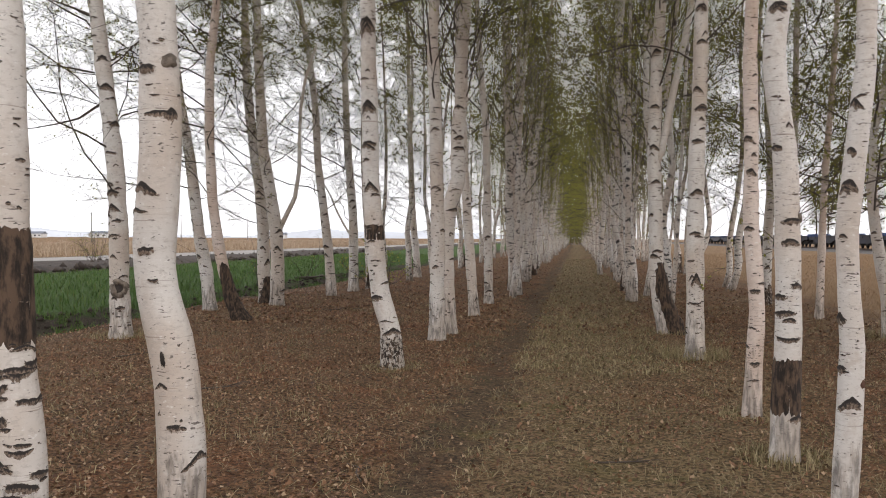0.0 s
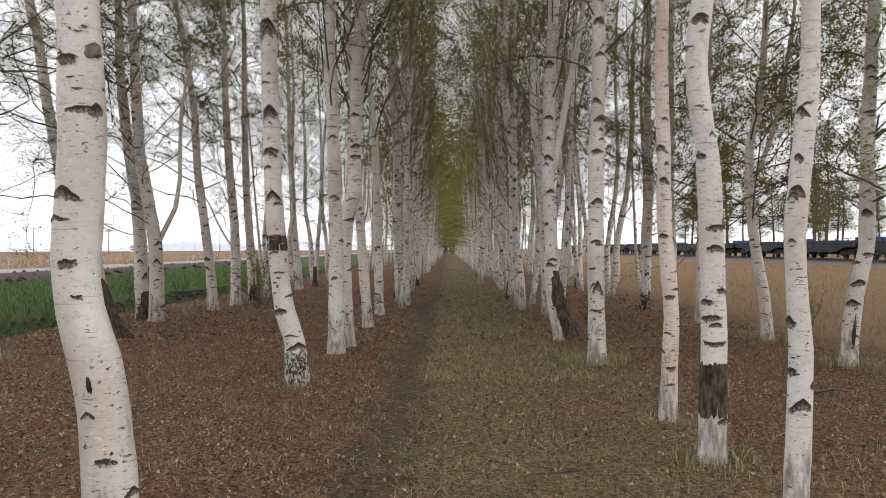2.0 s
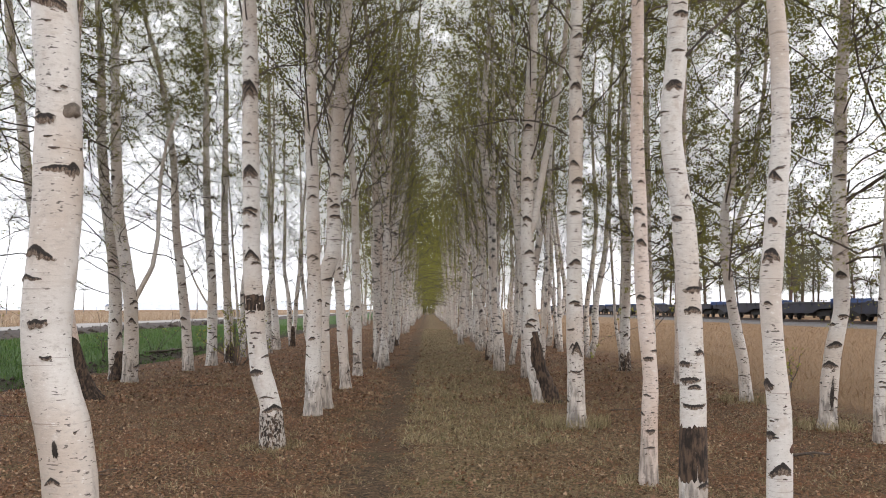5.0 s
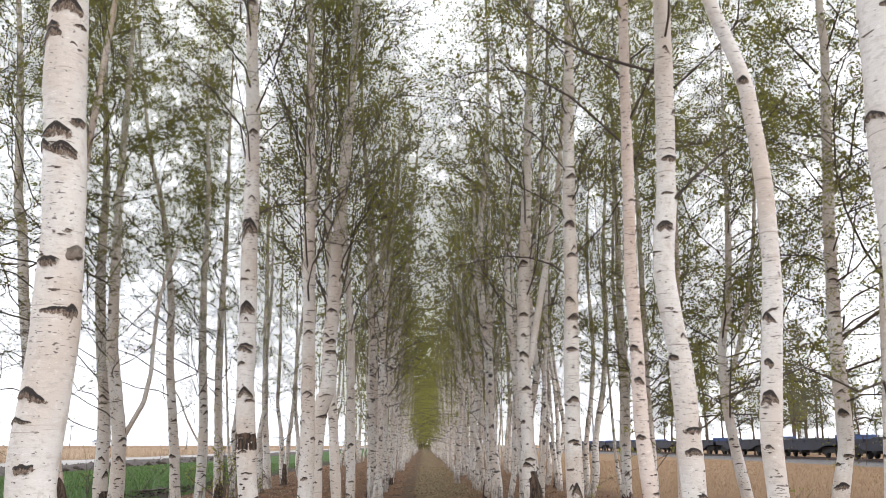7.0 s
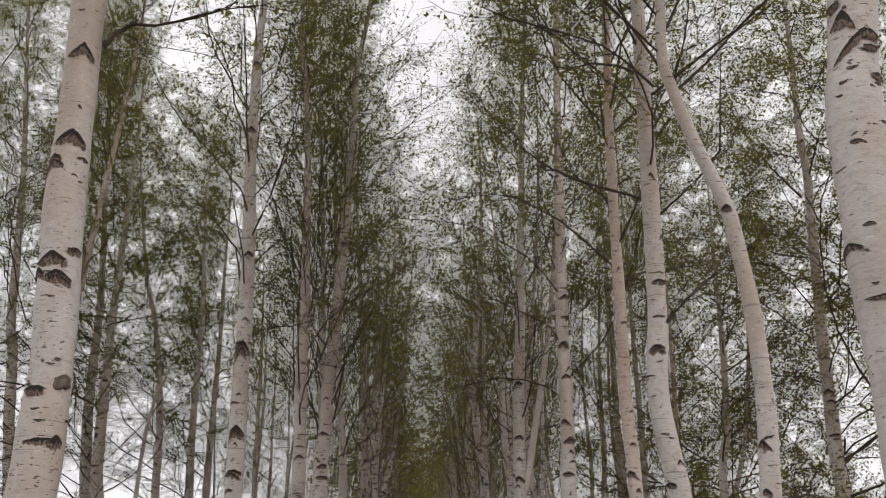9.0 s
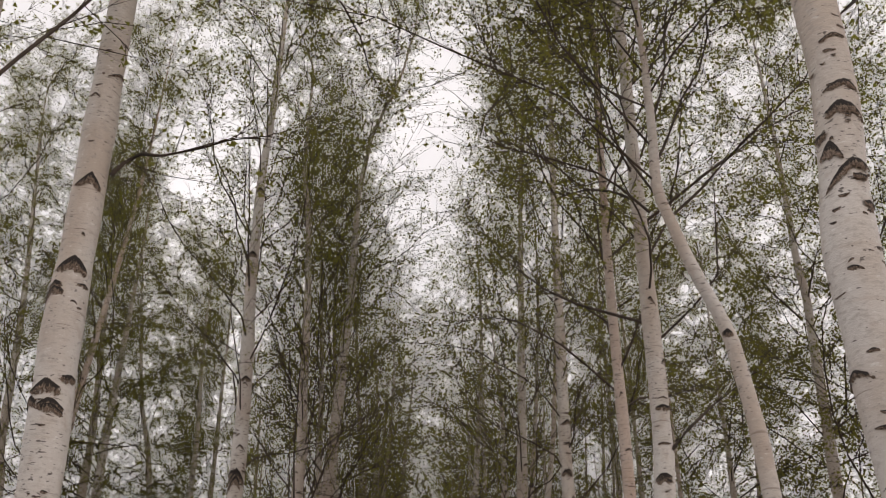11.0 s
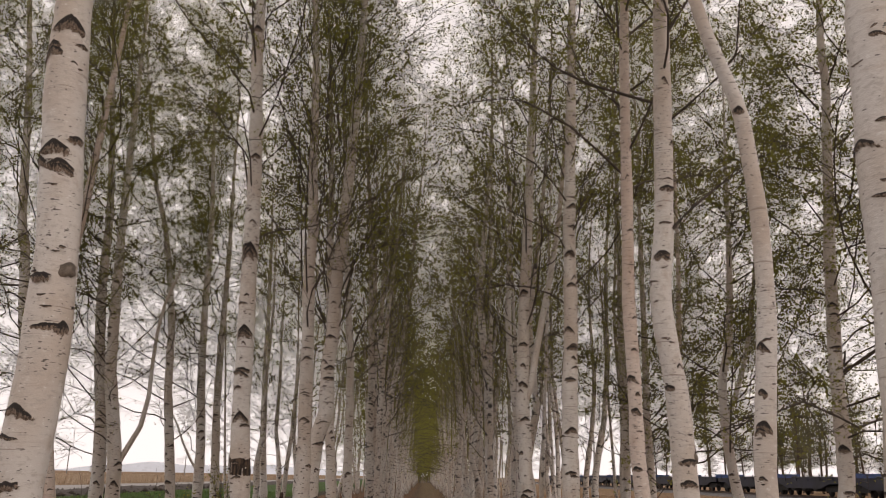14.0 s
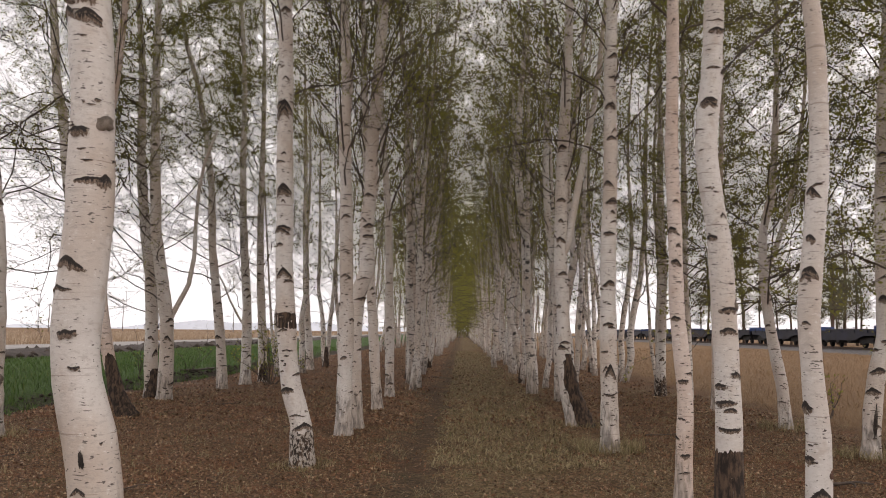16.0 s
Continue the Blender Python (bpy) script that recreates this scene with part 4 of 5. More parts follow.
tree, spine = birch(1.49, 2.4, 0.105, 14.2, [(0, 0), (1.5, -0.02), (2.53, -0.031), (2.99, -0.021), (3.66, 0.083)], "stout smooth birch leaning over the path", 25, zlow=3.9, spread=1.0, eyes=[(3.54, -97, 0.158, 0.043, 0.073), (3.28, -100, 0.173, 0.029, 0.103), (3.42, -167, 0.063, 0.021, 0.008), (3.11, -58, 0.068, 0.024, 0.016), (3.21, -76, 0.061, 0.024, 0)], scar_count=36)
tree, spine = birch(-6.18, 10.85, 0.143, 16.6, [(0, 0), (0.81, -0.017), (1.63, -0.017), (2.45, -0.061), (3.28, -0.176), (4.1, -0.31), (4.93, -0.444)], "leaning birch with a round knot hole", 26, limbs=[([(-0.33, 3.4), (-0.67, 3.2), (-0.99, 3.13), (-1.4, 3.07), (-1.87, 3.06)], 0.022, False), ([(-0.44, 4.68), (-0.76, 4.82), (-1.12, 4.96), (-1.58, 5.23)], 0.025, False), ([(-0.42, 3.86), (-0.85, 3.95), (-1.22, 4.01), (-1.68, 3.89)], 0.015, False)], spread=1.45, zlow=1.7, branches=74, eyes=[(2.15, -112, 0.3, 0.22, 0.12), (1.95, -88, 0.22, 0.2, 0.15), (1.72, -70, 0.16, 0.12, 0.05), (0.45, -62, 0.14, 0.1, 0.02), (3.69, -47, 0.247, 0.115, 0.099), (4.1, -58, 0.198, 0.148, 0.115), (3.15, -21, 0.198, 0.082, 0.066)], scar_count=36)
knot = part("knot_rim", knot_ring(spine, 0.143, 16.6, 0.72, -1.08, 0.088, 0.042), M_KNOT, tree, "swollen grey rim round a knot hole")
# solid black disc, no hollow: its colour gives the shade in the hole
part("knot_hole", knot_disc(spine, 0.143, 16.6, 0.72, -1.08, 0.075), M_SCAR_HOLE, knot, "round black disc for the shade inside a knot hole")
tree, spine = birch(-5.50, 13.55, 0.102, 15.8, [(0, 0), (0.37, -0.181), (0.87, -0.32), (1.37, -0.427), (2.17, -0.534), (3.18, -0.567), (4.48, -0.537), (5.68, -0.399)], "dark leaning birch with a spreading foot", 27, spread=1.45, zlow=1.7, branches=74, bark=M_BARK_COOL)
part("dark_foot", root_foot([(0.06, -0.03, -0.08, 0.2), (-0.02, -0.03, 0.1, 0.15), (-0.15, -0.03, 0.37, 0.122), (-0.28, -0.02, 0.8, 0.1), (-0.36, 0.0, 1.1, 0.07)], 10), M_FOOT, tree, "dark spreading foot of the trunk")
tree, spine = birch(-6.94, 15.4, 0.129, 16.8, [(0.02, 0), (0.78, -0.086), (1.47, -0.245), (2.04, -0.331), (3.07, -0.454), (4.22, -0.638), (5.6, -0.786), (5.94, -0.913), (7.08, -1.062), (9.67, -1.426), (12.56, -1.802)], "leaning birch of the outer row", 28, limbs=[([(-0.66, 4.85), (-1.38, 4.86), (-2, 4.87), (-2.51, 4.81), (-3.02, 4.88), (-3.54, 5.11), (-4.19, 4.99)], 0.022, False), ([(-0.74, 5.37), (-1.5, 5.11), (-2.13, 5.24), (-3.02, 5.5), (-3.93, 5.41)], 0.02, False)], spread=1.45, zlow=1.7, branches=74)
tree, spine = birch(-6.47, 17.2, 0.142, 14.4, [(0, 0.002), (0.84, -0.052), (1.73, -0.067), (2.61, -0.135), (3.62, -0.27), (4.88, -0.405), (6.14, -0.473), (6.77, -0.501), (9.63, -0.825)], "one of two birches grown side by side", 29, limbs=[([(-0.4, 4.88), (-0.81, 5.14), (-1.21, 5.28), (-1.89, 5.24)], 0.02, False), ([(-0.45, 6.14), (-0.81, 6.4), (-1.14, 6.8)], 0.025, False)], spread=1.45, zlow=1.7, branches=74)
part("dark_foot", root_foot([(0.1, -0.06, -0.08, 0.24), (0.08, -0.04, 0.08, 0.2), (0.06, -0.02, 0.3, 0.16), (0.05, 0.0, 0.6, 0.11)], 13), M_FOOT, tree, "black rough foot where two stems meet")
tree, spine = birch(-6.05, 16.8, 0.147, 14.2, [(0, -0.002), (0.86, 0.022), (1.6, -0.005), (2.34, -0.11), (3.32, -0.293), (4.8, -0.399), (6.64, -0.505), (8.76, -0.544)], "birch with a side branch that curves upward", 30, limbs=[([(0.12, 1.78), (0.4, 2.33), (0.5, 2.94), (0.5, 3.55), (0.53, 4.28), (0.63, 4.89), (0.88, 5.61)], 0.06, True)], spread=1.45, zlow=1.7, branches=74)
tree, spine = birch(-5.80, 20, 0.123, 14.2, [(0, 0), (1.02, -0.066), (1.99, -0.174), (3.39, -0.35), (4.78, -0.443), (6.18, -0.647), (7.57, -0.922), (8.58, -1.226), (10.15, -1.498)], "leaning white birch of the outer row", 31, spread=1.45, zlow=1.7, branches=74)
tree, spine = birch(-5.66, 21.6, 0.135, 14.8, [(0, 0), (1.28, -0.01), (2.03, -0.022), (3.84, -0.15), (5.79, -0.248), (8.05, -0.314), (10, -0.467), (11.74, -0.54)], "white birch of the outer row near the ditch", 32, limbs=[([(-0.23, 1.73), (-0.48, 2.18), (-0.67, 2.63), (-0.85, 2.93), (-0.97, 3.15)], 0.035, True)], spread=1.45, zlow=1.7, branches=74)
tree, spine = birch(-5.49, 22.8, 0.127, 14.6, [(0.08, 0), (1.27, -0.059), (2.86, -0.148), (6.03, -0.23), (8.4, -0.252)], "white birch with a dark stump-like foot", 33, spread=1.45, zlow=1.7, branches=74)
part("dark_foot", band(spine, 0.127, 14.6, -0.05, 0.6, 13, -2.6, 0.8, proud=0.008, ragged=0.06), M_FOOT, tree, "black rough bark on the foot")
tree, spine = birch(-5.50, 30, 0.140, 14.7, [(0.24, -0.011), (2.24, -0.191), (5.37, -0.346), (9.54, -0.434)], "white birch far along the outer row", 34, spread=1.45, zlow=1.7, branches=74)
tree, spine = birch(-1.82, 2.85, 0.094, 13.7, [(0.41, -0.022), (0.71, -0.054), (1.01, -0.094), (1.29, -0.109), (1.52, -0.118), (1.86, -0.138)], "birch with a broad belt of dark stripped bark", 35, zlow=3.9, spread=1.0)
part("bark_band", band(spine, 0.094, 13.7, 0.98, 1.5, 3, ragged=0.006), M_FOOT, tree, "broad belt of dark stripped bark")
flake_r = np.random.default_rng(35)
for i in range(34):
    flake = Buf()
    scar_patch(flake, spine, 0.094, 13.7, flake_r.uniform(0.08, 0.98), flake_r.uniform(-2.6, 0.1), flake_r.uniform(0.05, 0.2), 0.05, flake_r.uniform(-0.02, 0.03), flake_r.uniform(0.012, 0.03), flake_r)
    part("bark_flake", flake, M_EYE, tree)
tree, spine = birch(4.63, 19.4, 0.114, 14.4, [(0, 0), (1.4, 0.044), (2.86, 0.087), (4.59, 0.065), (6.46, 0.123)], "birch with a black foot by the field", 36, spread=1.45, zlow=1.7, branches=66)
part("dark_foot", band(spine, 0.114, 14.4, -0.05, 0.4, 9, proud=0.015, ragged=0.05), M_OLD, tree, "black foot of the trunk")
tree, spine = birch(5.04, 18.5, 0.096, 14, [(0, 0), (1.4, -0.021), (2.8, -0.068), (4.44, -0.013)], "birch close behind another by the field", 37, spread=1.45, zlow=1.7, branches=66)
tree, spine = birch(4.85, 16, 0.071, 13.2, [(0, 0), (1.05, 0.035), (2.16, 0.069)], "thin grey birch by the field", 38, spread=1.45, zlow=1.7, branches=66, bark=M_BARK_COOL)


# ---- further birches of the rows ----
def row_birch(seed, girth, height, branches, twigs, leaves, leaf, sides, spread=1.1, zlow=2.6, fine=1, steep=8, top=0.9):
    """A plainer birch for the far rows, to be copied."""
    r = np.random.default_rng(seed)
    tree = tagged(new("birch_tree"), "slender white birch with dark scars and light green crown", "tree", "birches of the avenue")
    zs = np.array([0.35, 0.8, 1.3, 2.0, 3.2, 5.0, 7.5, 10.5, height])
    bends = list(zip(zs, np.cumsum(r.normal(0, [0.1, 0.09, 0.08, 0.1, 0.14, 0.17, 0.2, 0.2, 0.15]))))
    sp = spine_of([(0, 0), *bends], height, 0, seed)
    if sides < 10:
        sp = sp[:: 3]
    part("trunk", trunk_buf(sp, girth, height, sides, seed), M_BARK_FAR, tree)
    if sides > 6 and r.random() < 0.35:
        part("dark_foot", root_foot([(0.03, -0.02, -0.08, girth * 1.6), (0.02, -0.02, 0.06, girth * 1.3), (0.02, -0.02, 0.25, girth * 1.06), (0.03, -0.03, 0.5, girth * 0.85), (0.0, 0.02, 0.8, girth * 0.6)], seed), M_FOOT, tree, "blackened flared foot of the trunk")
    if r.random() < 0.45:
        st = Buf()
        a = r.uniform(0, 6.28)
        pts = [(0.02, 0, 0.0), (0.16 * math.cos(a), 0.16 * math.sin(a), 1.2), (0.22 * math.cos(a), 0.22 * math.sin(a), 3.5), (0.3 * math.cos(a), 0.3 * math.sin(a), 8.5)]
        smooth = np.array([[np.interp(t, range(4), [p[c] for p in pts]) for c in range(3)] for t in np.linspace(0, 3, 12)])
        st.tube(smooth, np.linspace(girth * 0.75, 0.02, 12), sides)
        part("side_stem", st, M_BARK_FAR, tree)
    wood, crown = crown_parts(sp, girth, height, seed, branches=branches, twigs=twigs, leaves=leaves, leaf=leaf, sides=3, spread=spread, zlow=zlow, fine=fine, steep=steep, top=top, twiglets=3 if fine else 2, full=(0.55, 1.15))
    tagged(part("branchwork", wood, M_LIMB, tree), kind="stuff")
    tagged(part("crown", crown, M_LEAF, tree), kind="stuff")
    return tree


mid_kinds = [row_birch(300 + i, rng.uniform(0.075, 0.115), rng.uniform(13.0, 15.5), 44, 8, 2.3, 0.06, 8, 1.25, rng.uniform(2.2, 3.6), 1, 5, 1.0) for i in range(7)]
edge_kinds = [row_birch(350 + i, rng.uniform(0.08, 0.12), rng.uniform(12.0, 14.5), 42, 9, 2.5, 0.055, 8, 1.6, rng.uniform(1.5, 2.4), 1, -4, 0.7) for i in range(5)]
far_kinds = [row_birch(400 + i, rng.uniform(0.08, 0.12), rng.uniform(13.0, 15.5), 34, 6, 3.3, 0.095, 6, 1.5, rng.uniform(1.4, 2.6), 0, -20, 1.3) for i in range(6)]
dim_kinds = [row_birch(500 + i, rng.uniform(0.08, 0.12), rng.uniform(13.0, 15.0), 28, 5, 4, 0.16, 5, 1.6, rng.uniform(1.0, 2.4), 0, -20, 1.4) for i in range(4)]
used = {}


def plant(kinds, x, y):
    k = len(used.setdefault(id(kinds), set()))
    k = k if k < len(kinds) else int(rng.integers(len(kinds)))
    m = pose(x, y, float(ground_z(x, y)), rng.normal(0, 2.4), rng.normal(0, 2.4), rng.uniform(0, 360)) @ Matrix.Diagonal((*(rng.uniform(0.8, 1.12),) * 3, 1))
    if k in used.setdefault(id(kinds), set()):
        return copy_thing(kinds[k], m)
    used[id(kinds)].add(k)
    kinds[k].matrix_basis = m
    return kinds[k]


def plant_row(x, ys):
    for y in ys:
        plant((mid_kinds if abs(x) < 3 else edge_kinds) if y < 44 else far_kinds if y < 95 else dim_kinds, x + rng.normal(0, 0.2), y + rng.normal(0, 0.4))


plant_row(-1.55, [19.9, 21.3, 22.9, 24.6, *np.arange(26.2, 45, 1.65), *np.arange(46, 95, 2.2), *np.arange(96, 200, 3.4)])
plant_row(1.85, [16.5, 18.0, 19.6, 21.2, 22.6, 23.9, *np.arange(25.4, 45, 1.6), *np.arange(46, 95, 2.2), *np.arange(96, 200, 3.4)])
plant_row(-5.5, [25.2, 27.4, 32.4, 34.6, 36.8, 39, 41.3, 43.6, *np.arange(46, 95, 2.7), *np.arange(96, 200, 4.5)])
plant_row(4.8, [22.3, 24.4, 26.4, 28.2, 29.8, 31.2, 32.8, 34.9, 37, 39.4, 42, *np.arange(46, 95, 2.7), *np.arange(96, 200, 4.5)])


shrub_kinds = [row_birch(560 + i, 0.07, 7.0 + i, 40, 5, 6, 0.22, 5, 1.7, 0.05, 0) for i in range(2)]
for i in range(44):
    plant(shrub_kinds, -7.5 + i * 0.36 + rng.normal(0, 0.3), 203 + rng.normal(0, 3))


# ---- loose cover: fallen leaves, grass, reeds (too many to count) ----
def scatter_leaves(name, count, x0, x1, y0, y1, power, small, large, mat, label):
    x = rng.uniform(x0, x1, count)
    y = y0 + (y1 - y0) * rng.random(count) ** power
    patch = 0.5 + 0.5 * np.sin(1.7 * x + 1.3 * np.sin(0.9 * y)) * np.sin(1.1 * y + 1.5 * np.sin(1.3 * x + 2))
    keep = rng.random(count) < np.where((x > -0.8) & (x < -0.3), 0.25, np.where((x > -0.3) & (x < 1.3), 0.3 + 0.5 * (patch > 0.55), np.where(x < -0.8, 0.55 + 0.45 * (patch > 0.4), 0.5 + 0.5 * (patch > 0.4))))
    x, y = x[keep], y[keep]
    m = len(x)
    c = np.stack([x, y, ground_z(x, y) + rng.uniform(0.003, 0.03, m)], -1)
    a = rng.normal(size=(m, 3)) * [1, 1, 0.4]
    a /= np.linalg.norm(a, axis=1)[:, None]
    n3 = np.array([0, 0, 1.0]) + rng.normal(size=(m, 3)) * 0.5
    bb = np.cross(n3, a)
    bb /= np.linalg.norm(bb, axis=1)[:, None]
    s = rng.uniform(small, large, m)[:, None]
    w = rng.uniform(0.3, 0.6, m)[:, None]
    vv = np.stack([c - a * s * 0.6, c + bb * s * w + a * s * 0.1, c + a * s * 0.5, c - bb * s * w], 1).reshape(-1, 3)
    vv[3::4, 2] += rng.uniform(0, 0.012, m)
    i = np.arange(m)[:, None] * 4
    buf = Buf()
    buf.add(vv, i + [[0, 1, 3]])
    buf.f.append(i + [[1, 2, 3]])
    return tagged(new(name, buf.mesh(name, mat, False)), label, name.replace("_", " "), kind="stuff")


def scatter_blades(name, x, y, h0, h1, w, lean, mat, label):
    m = len(x)
    z = ground_z(x, y) - 0.01
    h = rng.uniform(h0, h1, m)
    az, la = rng.uniform(0, 2 * math.pi, m), rng.uniform(0, 2 * math.pi, m)
    lk = np.abs(rng.normal(0, lean, m)) * h
    base = np.stack([x, y, z], -1)
    side = np.stack([np.cos(az), np.sin(az), 0 * az], -1) * (w * rng.uniform(0.6, 1.3, m))[:, None] * 0.5
    mid = base + np.stack([np.cos(la) * lk * 0.35, np.sin(la) * lk * 0.35, h * 0.6], -1)
    tip = base + np.stack([np.cos(la) * lk, np.sin(la) * lk, h * np.clip(1 - lk / h * 0.33, 0.12, 1)], -1)
    vv = np.stack([base - side, base + side, mid + side * 0.8, mid - side * 0.8, tip], 1).reshape(-1, 3)
    i = np.arange(m)[:, None] * 5
    buf = Buf()
    buf.add(vv, i + [[0, 1, 2, 3]])
    buf.f.append(i + [[3, 2, 4]])
    return tagged(new(name, buf.mesh(name, mat, False)), label, name.replace("_", " "), kind="stuff")


def spots(count, x0, x1, y0, y1, power=1.7, clump=0):
    if clump:
        k = count // clump
        cx, cy = rng.uniform(x0, x1, k), y0 + (y1 - y0) * rng.random(k) ** power
        return (np.repeat(cx, clump) + rng.normal(0, 0.05, k * clump), np.repeat(cy, clump) + rng.normal(0, 0.05, k * clump))
    return rng.uniform(x0, x1, count), y0 + (y1 - y0) * rng.random(count) ** power


scatter_leaves("fallen_leaves", 120000, -7.5, 5.6, 2.2, 19, 1.7, 0.012, 0.033, M_LITTER, "brown fallen birch leaves lying under the trees")
scatter_leaves("far_fallen_leaves", 34000, -7.5, 5.6, 13, 60, 1.3, 0.03, 0.065, M_LITTER, "brown fallen leaves further along the avenue")
scatter_blades("path_turf", *spots(16000, -0.3, 1.6, 9, 60, 1.3), 0.03, 0.1, 0.012, 2.2, M_DRY, "bleached short turf along the middle of the avenue")
scatter_blades("dry_turf", *spots(40000, -0.4, 5.8, 2.2, 22, 2.2), 0.02, 0.07, 0.005, 2.4, M_DRY, "short dry turf with some green on the path")
scatter_blades("dry_grass", *spots(22000, -7.2, -0.5, 2.2, 20), 0.02, 0.08, 0.005, 2.6, M_DRY, "thin bleached grass lying among the fallen leaves")
scatter_blades("grass_tufts", *spots(7000, -7, 6.0, 2.3, 18, 1.5, 18), 0.05, 0.15, 0.004, 1.6, M_DRY, "loose tufts of bleached grass among the leaves")
scatter_blades("straw_grass", *spots(60000, 6.0, 30, 7, 80, 1.5), 0.05, 0.3, 0.009, 1.6, M_STRAW, "tall straw-coloured dry grass in the field")
scatter_blades("green_grass", *spots(24000, -20, -9.1, 10, 70, 1.3), 0.07, 0.22, 0.02, 0.5, M_GREEN, "lush green grass on the verge beyond the ditch")
scatter_blades("reeds", *spots(28000, -90, -35, 25, 260, 1.2), 0.3, 1.1, 0.05, 0.7, M_REED, "tall tan reeds in the field beyond the road")


def scatter_clods(count, x0, x1, y0, y1, small, large):
    """Lumps of dug earth: eight-faced stones of soil, each knocked out of shape."""
    x, y = spots(count, x0, x1, y0, y1, 1.3)
    r = rng.uniform(small, large, count)[:, None]
    unit = np.array([[1, 0, 0], [0, 1, 0], [-1, 0, 0], [0, -1, 0], [0, 0, 0.8], [0, 0, -0.5]])
    v = np.stack([x, y, ground_z(x, y) + 0.2 * r[:, 0]], -1)[:, None] + unit[None] * r[:, None] * rng.uniform(0.6, 1.3, (count, 6, 1))
    f = np.array([[0, 1, 4], [1, 2, 4], [2, 3, 4], [3, 0, 4], [1, 0, 5], [2, 1, 5], [3, 2, 5], [0, 3, 5]])
    buf = Buf()
    buf.add(v.reshape(-1, 3), (np.arange(count)[:, None, None] * 6 + f[None]).reshape(-1, 3))
    return tagged(new("earth_clods", buf.mesh("earth_clods", M_DIRT, False)), "dark clods of dug earth lying by the verge", "clods", kind="stuff")


scatter_clods(900, -9.4, -8.0, 9, 40, 0.02, 0.09)
scatter_clods(700, -25.0, -20.6, 25, 90, 0.08, 0.34)
scatter_blades("ditch_grass", *spots(5000, -9.3, -7.4, 9, 40, 1.4, 20), 0.05, 0.2, 0.012, 0.8, M_GREEN, "green grass tufts along the edge of the ditch")


# ---- railway with a train of flat wagons ----
RX, RZ = 34.0, 0.28
for dx in (-0.76, 0.76):
    bm = bmesh.new()
    box(bm, RX + dx, 500, RZ + 0.09, 0.07, 1600, 0.16)
    tagged(part("rail", bm, M_STEEL, None), "long rusty steel rail on the embankment", "rail", "railway rails", "structure")


def flat_wagon():
    """A long low flat wagon with fish-bellied side sills, end walls and two bogies."""
    w = tagged(new("flat_wagon"), "dark blue flat railway wagon standing on the track", "wagon", "train of wagons")
    bm = bmesh.new()
    prof = [(-6.6, 1.55), (6.6, 1.55), (6.6, 1.12), (4.6, 1.08), (3.2, 0.72), (-3.2, 0.72), (-4.6, 1.08), (-6.6, 1.12)]
    lo = [bm.verts.new((-1.4, y, z - 0.1)) for y, z in prof]
    hi = [bm.verts.new((-1.25, y, z - 0.1)) for y, z in prof]
    bm.faces.new(lo[::-1])
    bm.faces.new(hi)
    for i in range(8):
        bm.faces.new((lo[i], lo[(i + 1) % 8], hi[(i + 1) % 8], hi[i]))
    near = part("side_sill", bm, M_BLUE, w)
    far = new("side_sill", near.data)
    far.parent, far.matrix_basis = w, pose(2.65, 0, 0)
    bm = bmesh.new()
    box(bm, 0, 0, 1.4, 2.6, 13.1, 0.12)
    part("deck", bm, M_BOGIE, w)
    for s in (-1, 1):
        bm = bmesh.new()
        box(bm, 0, s * 6.5, 1.62, 2.7, 0.12, 0.42)
        box(bm, 0, s * 6.62, 1.25, 0.3, 0.5, 0.25)
        part("end_wall", bm, M_BLUE_LIT, w, "end wall in the wagon's blue, coloured as lit")
        bm = bmesh.new()
        box(bm, 0, s * 4.7, 0.72, 2.1, 2.5, 0.28)
        box(bm, -1.05, s * 4.7, 0.55, 0.16, 2.3, 0.3)
        box(bm, 1.05, s * 4.7, 0.55, 0.16, 2.3, 0.3)
        bogie = part("bogie", bm, M_BOGIE, w, "black bogie with steel wheels")
        for dy in (-0.9, 0.9):
            for dx in (-0.76, 0.76):
                wb = Buf()
                wb.tube([(dx - 0.07, s * 4.7 + dy, 0.46), (dx + 0.07, s * 4.7 + dy, 0.46)], [0.46, 0.46], 18)
                part("wheel", wb, M_BOGIE, bogie)
    for i in range(3):
        belly = Buf()
        y0 = -2.1 + 2.1 * i
        belly.tube([(-1.3, y0, 1.0), (-1.28, y0, 1.0), (1.28, y0, 1.0), (1.3, y0, 1.0)], [0.5, 0.62, 0.62, 0.5], 18)
        part("hopper_belly", belly, M_BOGIE, w, "round black belly under the wagon")
    for i in range(6):
        bm = bmesh.new()
        box(bm, -1.43, -5.5 + 2.2 * i, 1.5, 0.06, 0.1, 0.5)
        part("stake_pocket", bm, M_BLUE, w)
    return w


wagon = flat_wagon()
wagon.location = (RX, 30, RZ + 0.17)
for i in range(1, 15):
    copy_thing(wagon, pose(RX, 30 + 14.1 * i, RZ + 0.17))


